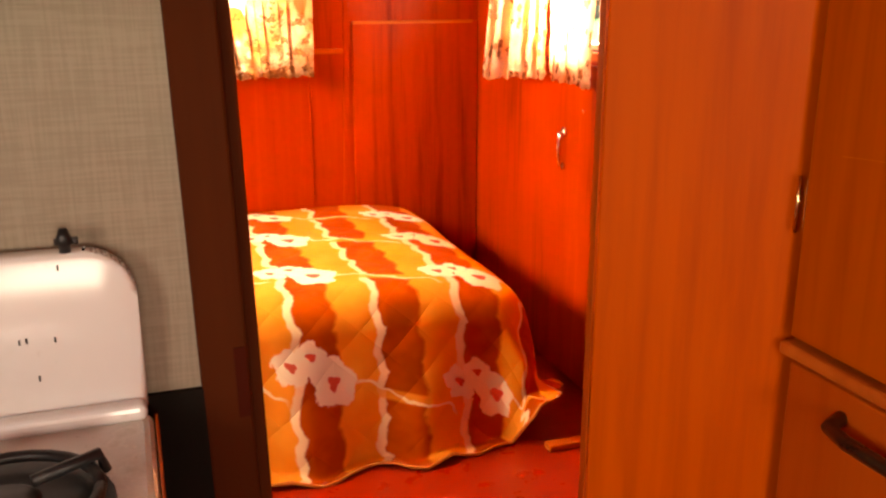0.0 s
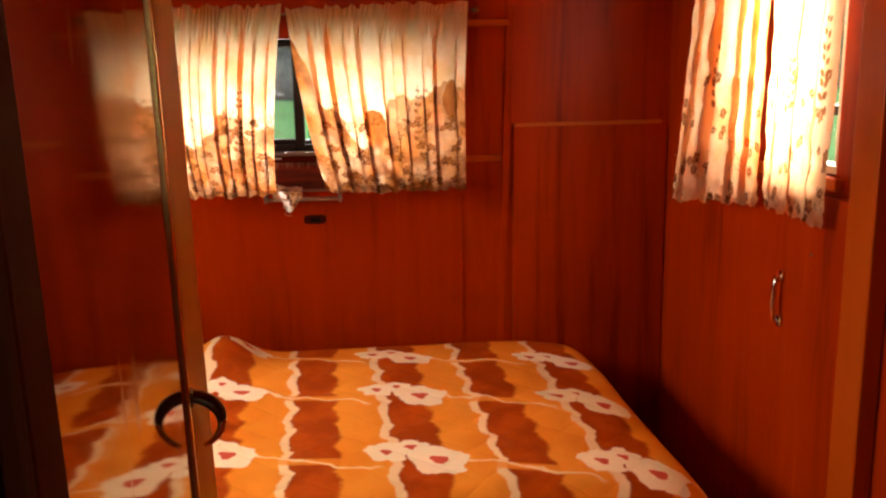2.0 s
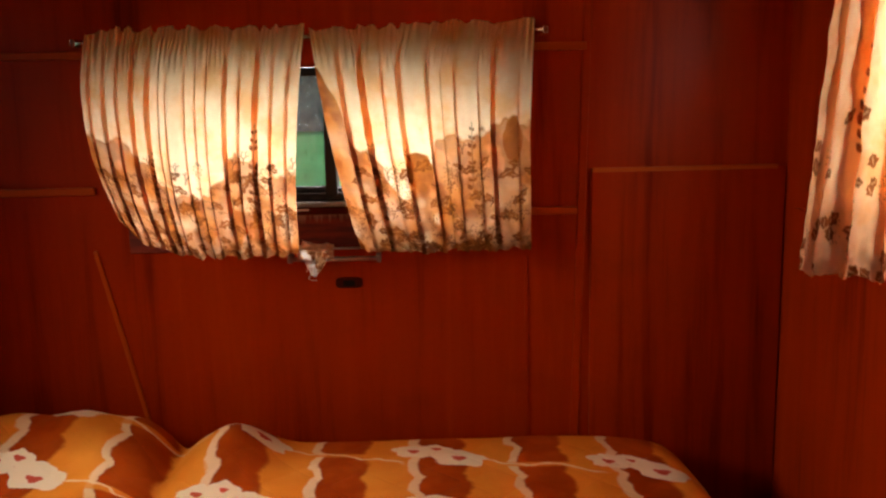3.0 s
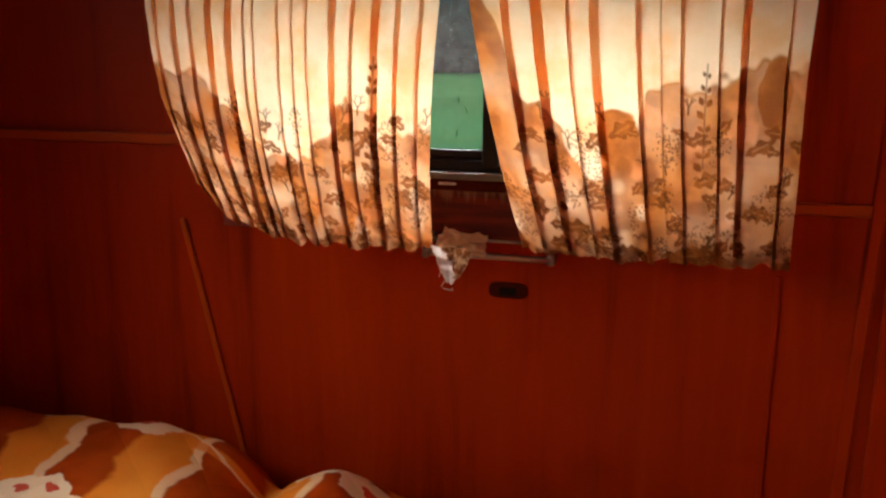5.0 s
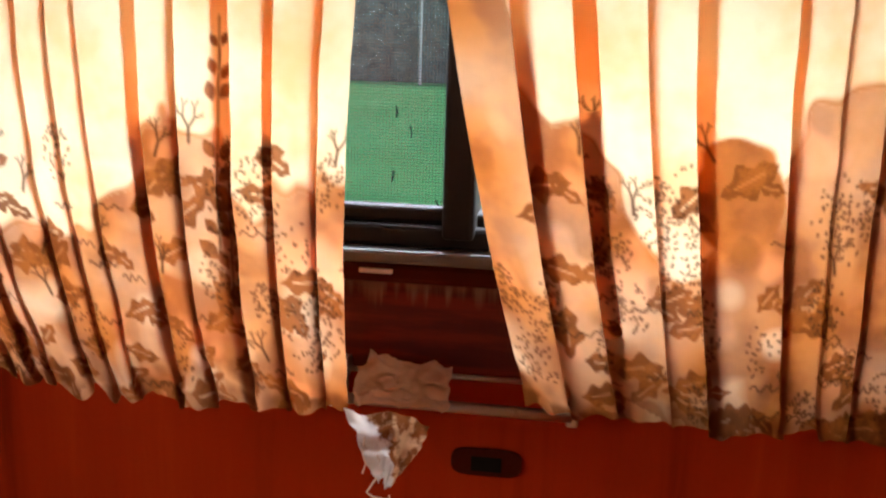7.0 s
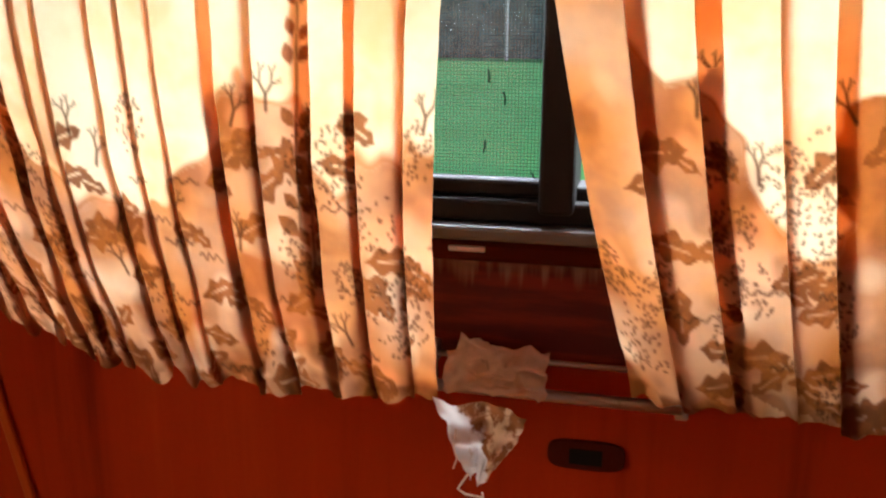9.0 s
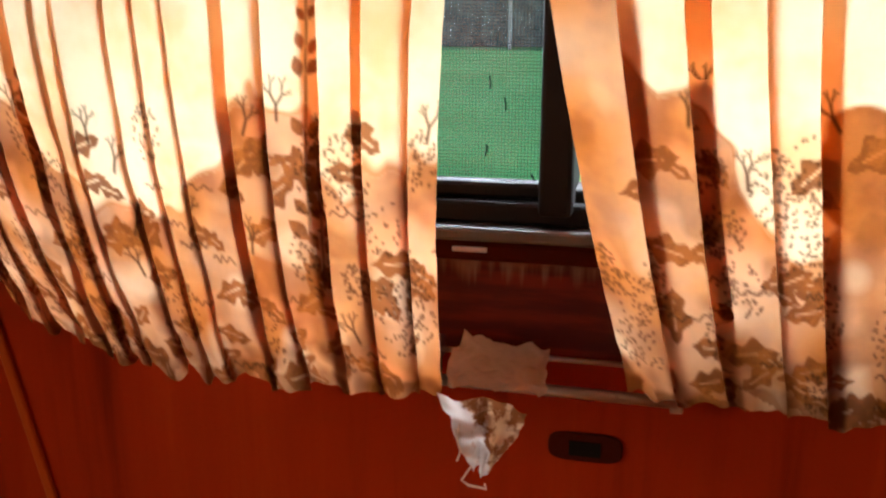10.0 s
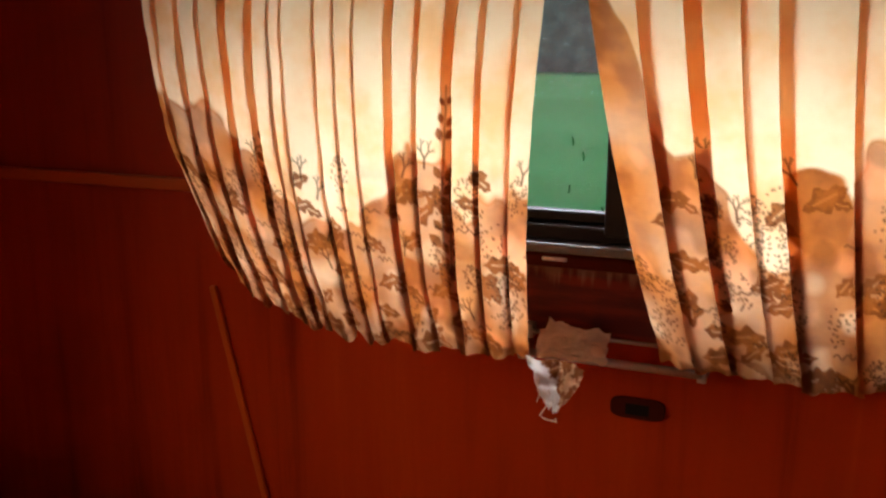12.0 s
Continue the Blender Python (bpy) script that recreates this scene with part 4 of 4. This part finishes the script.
def quilt():
    """A cloth laid over the bed: flat on top, rolled over the edges and hanging in folds."""
    X0, X1, Y0, Y1, r, top = LEFT + 0.02, 1.39, 2.34, 3.565, 0.13, 0.508
    ax = [X0 + k * 0.022 for k in range(int((X1 + 0.45 - X0) / 0.022))]
    ay = [Y0 - 0.50 + k * 0.022 for k in range(int((Y1 - Y0 + 0.52) / 0.022))]
    verts, uvs, faces = [], [], []
    for b in ay:
        for a in ax:
            ex, ey = max(0.0, a - (X1 - r)), max(0.0, (Y0 + r) - b)
            e = math.hypot(ex, ey)
            e = max(ex, ey) * 0.55 + e * 0.45
            both = min(1.0, 3 * min(ex, ey) / (max(ex, ey) + 1e-6))
            e = min(e, 0.64 - 0.22 * both)
            px, py = min(a, X1 - r), max(b, Y0 + r)
            if e > 1e-6:
                dx, dy = ex / math.hypot(ex, ey), -ey / math.hypot(ex, ey)
            else:
                dx = dy = 0.0
            run = r * math.pi / 2
            if e < run:
                out, drop = r * math.sin(e / r), r * (1 - math.cos(e / r))
            else:
                out, drop = r + (0.15 + 0.25 * both) * (e - run), r + (e - run)
            hang = max(0.0, min(1.0, (e - run * 0.6) / 0.35))
            along = (a if ey > ex else b) * 1.0 + math.atan2(ey, ex + 1e-6) * 0.35
            wave = 0.026 * math.sin(along * 17) + 0.030 * noise.noise((along * 9, e * 3, 1.0))
            wave += both * 0.030 * math.sin(along * 42 + e * 6)
            out += hang * wave
            z = top - drop
            z += 0.010 * noise.noise((a * 4, b * 4, 3.0)) * (1 - hang)
            # pillow and rumples under the quilt at its head
            head = 1 / (1 + math.exp((a + 0.06) / 0.040))
            z += head * (0.075 + 0.035 * math.sin(b * 7.5 + 0.6) + 0.02 * noise.noise((a * 9, b * 9, 6.0))) * (1 - hang)
            z += 0.095 * math.exp(-((a - 0.15) / 0.10) ** 2 - ((b - 3.38) / 0.15) ** 2)
            z -= 0.035 * math.exp(-((a - 0.0) / 0.03) ** 2) * (1 - hang)
            z -= 0.05 * max(0.0, (b - 3.46) / 0.09) ** 2
            z -= 0.03 * max(0.0, (a - 0.95) / 0.35) ** 2 * (1 - hang)
            floor_lift = 0.012 + 0.02 * noise.noise((along * 6, 0, 4))
            if z < floor_lift:
                out += (floor_lift - z) * 0.6
                z = floor_lift + 0.006 * math.sin(along * 40)
            verts.append((px + dx * out, py + dy * out, z))
            uvs.append((a, b))
    n = len(ax)
    for j in range(len(ay) - 1):
        for i in range(n - 1):
            faces.append((j * n + i, j * n + i + 1, (j + 1) * n + i + 1, (j + 1) * n + i))
    me = bpy.data.meshes.new("quilt")
    me.from_pydata(verts, [], faces)
    layer = me.uv_layers.new(name="UVMap")
    order = np.empty(len(me.loops), dtype=np.int32)
    me.loops.foreach_get("vertex_index", order)
    layer.data.foreach_set("uv", np.array(uvs, dtype=np.float32)[order].ravel())
    me.polygons.foreach_set("use_smooth", [True] * len(me.polygons))
    me.materials.append(QUILT)
    ob = new("quilt", me)
    sm = ob.modifiers.new("soft", "SUBSURF")
    sm.levels = sm.render_levels = 1
    m = len(ay)
    rim = [verts[i] for i in range(0, n, 2)] + [verts[j * n + n - 1] for j in range(2, m, 2)]
    part("binding", tube(rim, 0.005, 8), BINDING, ob, "rusty orange bound edge of the quilt", True)
    return tagged(ob, "orange and brown striped quilt with cream flowers, hanging to the floor", "quilt")


quilt()

# ---- side window and the cupboard door under it ----
def side_window():
    w = tagged(new("window_2"), "bright side window behind thin curtains", "window", kind="structure")
    w.location = (RIGHT, 2.78, SZ0)
    x0, x1 = RIGHT + 0.006, RIGHT + 0.050
    bm = box(x0, SY0 + 0.002, SZ0 + 0.002, x1, SY1 - 0.002, SZ0 + 0.024, 0.004)
    box(x0, SY0 + 0.002, SZ1 - 0.024, x1, SY1 - 0.002, SZ1 - 0.002, 0.004, bm)
    box(x0, SY0 + 0.002, SZ0 + 0.024, x1, SY0 + 0.024, SZ1 - 0.024, 0.004, bm)
    box(x0, SY1 - 0.024, SZ0 + 0.024, x1, SY1 - 0.002, SZ1 - 0.024, 0.004, bm)
    part("window_frame", bm, ALU, w, "dull aluminium frame")
    part("sash_bar", box(x0, SY0 + 0.024, 1.30, x1, SY1 - 0.024, 1.322, 0.003), BLACK, w, "dark cross bar")
    part("pane", box(x0 + 0.02, SY0 + 0.024, SZ0 + 0.024, x0 + 0.024, SY1 - 0.024, SZ1 - 0.024), GLASS, w).visible_shadow = False
    part("window_sill", box(RIGHT - 0.02, SY0 - 0.03, SZ0 - 0.03, RIGHT, SY1 + 0.03, SZ0, 0.004), TRIM_ACROSS, w, "varnished wood sill")


side_window()


def pull(x, y, z0, z1, parent, mat, out=0.020):
    """A bow handle with two feet, standing out towards -x."""
    bow = part("handle", tube([(x - 0.004, y, z0 + 0.008), (x - out * 0.8, y, z0 + 0.012), (x - out, y, z0 + 0.03), (x - out * 1.05, y, (z0 + z1) / 2), (x - out, y, z1 - 0.03), (x - out * 0.8, y, z1 - 0.012), (x - 0.004, y, z1 - 0.008)], [0.006, 0.006, 0.006, 0.0085, 0.006, 0.006, 0.006], 10), mat, parent, "worn chrome bow handle", True)
    for z in (z0 + 0.008, z1 - 0.008):
        part("foot", box(x - 0.006, y - 0.011, z - 0.013, x, y + 0.011, z + 0.013, 0.003), mat, bow)
    return bow


cup = thing("cupboard_door", RIGHT, 3.0, 0.03, "tall reddish plywood cupboard door below the side window", "cupboard door")
part("leaf", box(RIGHT - 0.030, 2.42, 0.03, RIGHT - 0.001, 3.47, 1.12, 0.004), WALL_WOOD, cup)
pull(RIGHT - 0.030, 2.70, 0.764, 0.900, cup, CHROME)
part("screw", tube([(RIGHT - 0.030, 2.567, 0.974), (RIGHT - 0.034, 2.567, 0.974)], 0.005, 10), CHROME, cup, "bright screw head", True)
batten("trim_9", box(RIGHT - 0.045, 2.31, 0.0, RIGHT - 0.001, 2.41, TOP, 0.004), TRIM_WOOD, "broad upright wood stile beside the side window")
# Pale wood strip stands in for a sunlit band on the floor.
batten("floor_sun_strip", box(RIGHT - 0.30, 2.185, 0.0, RIGHT - 0.047, 2.225, 0.02, 0.004), TRIM_ACROSS, "pale strip laid on the floor for its sunlit band")

# ---- partition, passage post and mirror door ----
structure("partition", box(LEFT, 0.985, 0.0, 0.315, 1.025, TOP), LAMINATE, "beige linen-patterned laminate partition behind the stove", "partition wall")
# Dark board added where the gap below the laminate is only in shade.
structure("gap_shade_board", box(LEFT, 0.976, 0.0, 0.312, 0.984, 0.908), DARK, "near-black board put in for the shade below the laminate", "wall panel")
jamb = tagged(new("door_frame"), "dark stained wooden post of the bedroom doorway", "door frame", kind="structure")
jamb.location = (0.325, 1.02, 0)
part("post", box(0.291, 0.975, 0.0, 0.348, 1.060, TOP, 0.004), JAMB_WOOD, jamb, "dark stained post")
part("stop", box(0.3485, 0.995, 0.0, 0.364, 1.040, TOP, 0.003), JAMB_WOOD, jamb)
# A flat dark box paints the shade in the strike recess.
part("strike_recess_patch", box(0.331, 0.9735, 0.865, 0.345, 0.9755, 0.955, 0.0005), PLATE, jamb, "dark patch painted for the shade of the strike recess")
part("header", box(0.365, 0.975, 1.90, 0.742, 1.060, TOP, 0.004), JAMB_WOOD, jamb)

jamb.rotation_euler = (0, radians(-1.25), 0)
jamb.location.x += 0.027

door = tagged(new("door_1"), "open bedroom door with a full-length spotted mirror", "door", kind="structure")
door.location = (0.335, 1.07, 0.02)
part("leaf", box(0.305, 1.072, 0.02, 0.335, 1.668, 1.88, 0.004), STILE_WOOD, door, "honey-coloured wooden door leaf")
part("mirror", box(0.3355, 1.090, 0.06, 0.3395, 1.505, 1.84), MIRROR, door, "old spotted mirror glass")
part("edging", box(0.3352, 1.5055, 0.05, 0.3435, 1.514, 1.85, 0.002), BRASS, door, "bright brass edging")
part("edging", box(0.3352, 1.080, 0.05, 0.3435, 1.089, 1.85, 0.002), BRASS, door, "bright brass edging")
arc = [(0.3395 + 0.033 * math.sin(a), 1.522, 1.071 + 0.029 * math.cos(a)) for a in [k / 16 * 2.75 for k in range(17)]]
grip = part("handle", tube(arc[:10], [0.0078] * 6 + [0.0074, 0.007, 0.0062, 0.0056], 12, flat=0.7), BRONZE, door, "dark bronze curved pull", True)
part("tip", tube(arc[9:], [0.0056, 0.0053, 0.005, 0.005, 0.0048, 0.0045, 0.004, 0.003], 12, flat=0.7), BRASS, grip, "worn bright end of the pull", True)
part("handle_foot", box(0.3352, 1.514, 1.088, 0.345, 1.530, 1.108, 0.003), BRONZE, door)
door.rotation_euler = (0, radians(-1.05), radians(-1.3))
door.location.x += 0.015

# ---- wardrobe by the passage ----
ward = thing("wardrobe", 1.2, 0.8, 0, "tall golden-brown plywood wardrobe beside the doorway", "wardrobe")
part("end_panel", prism([(0.742, 0.844), (0.932, 0.746), (RIGHT - 0.002, 0.746), (RIGHT - 0.002, 0.765), (0.937, 0.765), (0.752, 0.861)], 0.0, TOP - 0.002, "z", 0.003), DOOR_WOOD, ward, "plain golden plywood end panel")
part("edge_band", box(0.7395, 0.8445, 0.0, 0.7418, 0.8585, TOP - 0.004, 0.0008), TRIM_WOOD, ward, "thin reddish edge band")
part("plinth", box(0.77, 0.80, 0.0, RIGHT - 0.004, 0.845, 0.06, 0.003), JAMB_WOOD, ward)
cab = thing("cabinet", 1.2, 0.2, 0, "built-in plywood cabinet along the kitchen side", "cabinet")
part("body", box(0.952, -1.2, 0.0, RIGHT - 0.002, 0.742, TOP - 0.002, 0.003), JAMB_WOOD, cab)
leafd = part("door", box(0.928, 0.10, 0.985, 0.950, 0.728, 1.90, 0.003), CABINET_WOOD, cab, "golden plywood door")
hinge = part("hinge", tube([(0.924, 0.735, 1.105), (0.924, 0.735, 1.168)], 0.0022, 8), BRASS, leafd, "small worn hinge", True)
part("hinge_leaf", box(0.9268, 0.7262, 1.108, 0.9279, 0.7278, 1.165, 0.0003), BRASS, leafd)
part("rail", box(0.922, -1.2, 0.962, 0.9515, 0.738, 0.978, 0.004), TRIM_ACROSS, cab, "pale edge rail")
for z0, z1 in ((0.70, 0.955), (0.42, 0.69), (0.12, 0.41)):
    dr = part("drawer", box(0.931, 0.10, z0, 0.951, 0.728, z1, 0.004), TRIM_WOOD, cab)
    part("handle", tube([(0.930, 0.640, z1 - 0.030), (0.905, 0.630, z1 - 0.032), (0.900, 0.600, z1 - 0.034), (0.900, 0.520, z1 - 0.034), (0.905, 0.490, z1 - 0.032), (0.930, 0.480, z1 - 0.030)], 0.008, 10), BRONZE, dr, "dark metal bow handle", True)

# ---- stove ----
stove = thing("stove", -0.05, 0.65, 0, "old white enamel gas stove with a grimy top", "stove")
part("body", box(-0.38, 0.36, 0.05, 0.236, 0.968, 0.865, 0.015, seg=3), ENAMEL, stove)
part("cooktop", box(-0.385, 0.34, 0.866, 0.242, 0.945, 0.905, 0.012, seg=3), STOVE_TOP, stove, "grimy cream cooktop")
R = 0.055
top_edge = [(0.237, 0.906), (0.237, 1.098 - R)] + [(0.237 - R + R * math.cos(a), 1.098 - R + R * math.sin(a)) for a in [k / 8 * math.pi / 2 for k in range(9)]] + [(-0.38, 1.098), (-0.38, 0.906)]
part("backsplash", prism(top_edge, 0.940, 0.970, "y", 0.007), ENAMEL, stove, "white enamel splashback with a rounded corner", True)
part("ledge", box(-0.38, 0.915, 0.9055, 0.236, 0.9395, 0.926, 0.008, seg=3), ENAMEL, stove)
# Orange strip paints the warm light along the cooktop's right edge.
part("lit_edge_strip", box(0.2425, 0.36, 0.868, 0.246, 0.94, 0.902, 0.001), TRIM_ACROSS, stove)
knob = part("vent_knob", tube([(0.170, 0.944, 1.098), (0.170, 0.944, 1.106), (0.170, 0.944, 1.108), (0.170, 0.944, 1.124)], [0.006, 0.006, 0.010, 0.004], 10), IRON, stove, "black wing screw", True)
part("wing", box(0.160, 0.942, 1.106, 0.184, 0.946, 1.114, 0.0015), IRON, knob)
for x, z in ((0.161, 1.083), (0.115, 1.005), (0.122, 1.006), (0.150, 1.004), (0.130, 0.962)):
    part("screw_hole", box(x - 0.001, 0.9387, z - 0.003, x + 0.001, 0.9398, z + 0.003), IRON, stove)
ring = [(0.105 + 0.085 * math.cos(a), 0.760 + 0.085 * math.sin(a), 0.922) for a in [k * 2 * math.pi / 28 for k in range(29)]]
part("burner_pan", prism([(0.105 + 0.098 * math.cos(k * math.pi / 14), 0.760 + 0.098 * math.sin(k * math.pi / 14)) for k in range(28)], 0.9055, 0.910, "z", 0.001), IRON, stove, "black burner pan")
grate = part("grate", tube(ring, 0.006, 8), IRON, stove, "black cast-iron grate", True)
for k in range(4):
    a = k * math.pi / 2 + 0.5
    part("arm", tube([(0.105 + 0.10 * math.cos(a), 0.760 + 0.10 * math.sin(a), 0.912), (0.105 + 0.095 * math.cos(a), 0.760 + 0.095 * math.sin(a), 0.932), (0.105 + 0.03 * math.cos(a), 0.760 + 0.03 * math.sin(a), 0.930)], 0.006, 8), IRON, grate, "", True)
part("burner_cap", tube([(0.105, 0.76, 0.910), (0.105, 0.76, 0.920), (0.105, 0.76, 0.924)], [0.035, 0.035, 0.028], 20), IRON, stove, "", True)

# ---- hood and wall cupboard over the stove ----
hood = thing("range_hood", -0.05, 0.8, 1.40, "shiny rounded metal hood over the stove", "range hood")
shape = [(-0.38, 0.62), (0.185, 0.62)] + [(0.185 + 0.045 * math.sin(a), 0.665 - 0.045 * math.cos(a)) for a in [k / 6 * math.pi / 2 for k in range(1, 7)]] + [(0.230, 0.970), (-0.38, 0.970)]
part("canopy", prism(shape, 1.398, 1.490, "z", 0.004), HOOD, hood, "brushed metal canopy")
part("rim", box(-0.378, 0.616, 1.3945, 0.186, 0.622, 1.404, 0.002), CHROME, hood, "bright lower rim")
cupb = thing("wall_cupboard", -0.05, 0.8, 1.492, "dark wooden wall cupboard over the stove", "cupboard")
part("body", box(-0.38, 0.66, 1.492, 0.27, 0.983, TOP - 0.002, 0.004), JAMB_WOOD, cupb)

# ---- kitchen window behind ----
kw = tagged(new("window_3"), "kitchen window in the end wall", "window", kind="structure")
kw.location = (0.3, FRONT, 1.07)
part("pane", box(-0.198, FRONT - 0.035, 1.072, 0.798, FRONT - 0.031, 1.628), GLASS, kw).visible_shadow = False

# ---- outside ----
bm = bmesh.new()
bmesh.ops.create_grid(bm, x_segments=40, y_segments=40, size=400)
for v in bm.verts:
    v.co.z = -0.55
structure("ground", bm, GRASS, "mown green meadow outside the trailer", "ground")
bm = bmesh.new()
for k in range(60):
    x = -60 + k * 2.1 + random.uniform(-0.6, 0.6)
    own = bmesh.new()
    bmesh.ops.create_icosphere(own, subdivisions=3, radius=1.0)
    s = random.uniform(2.2, 3.6)
    for v in own.verts:
        q = 1 + 0.35 * noise.noise(v.co * 2.3 + Vector((k, 0, 0))) + 0.2 * noise.noise(v.co * 6 + Vector((0, k, 0)))
        v.co = Vector((x + v.co.x * s * q, 50 + random.uniform(-0.1, 0.1) + v.co.y * 2 * q, -0.5 + max(-0.1, v.co.z * s * 1.7 * q + 1.5)))
    merge(bm, own)
tagged(part("far_hedge", bm, HEDGE, None, "", True), "grey-green row of far trees beyond the meadow", "hedge", kind="stuff")
post = thing("white_post", -6.36, 46, -0.55, "thin white post standing in the meadow", "post")
part("shaft", tube([(-6.36, 46, -0.56), (-6.36, 46, 4.2)], 0.075, 8), WHITE, post)
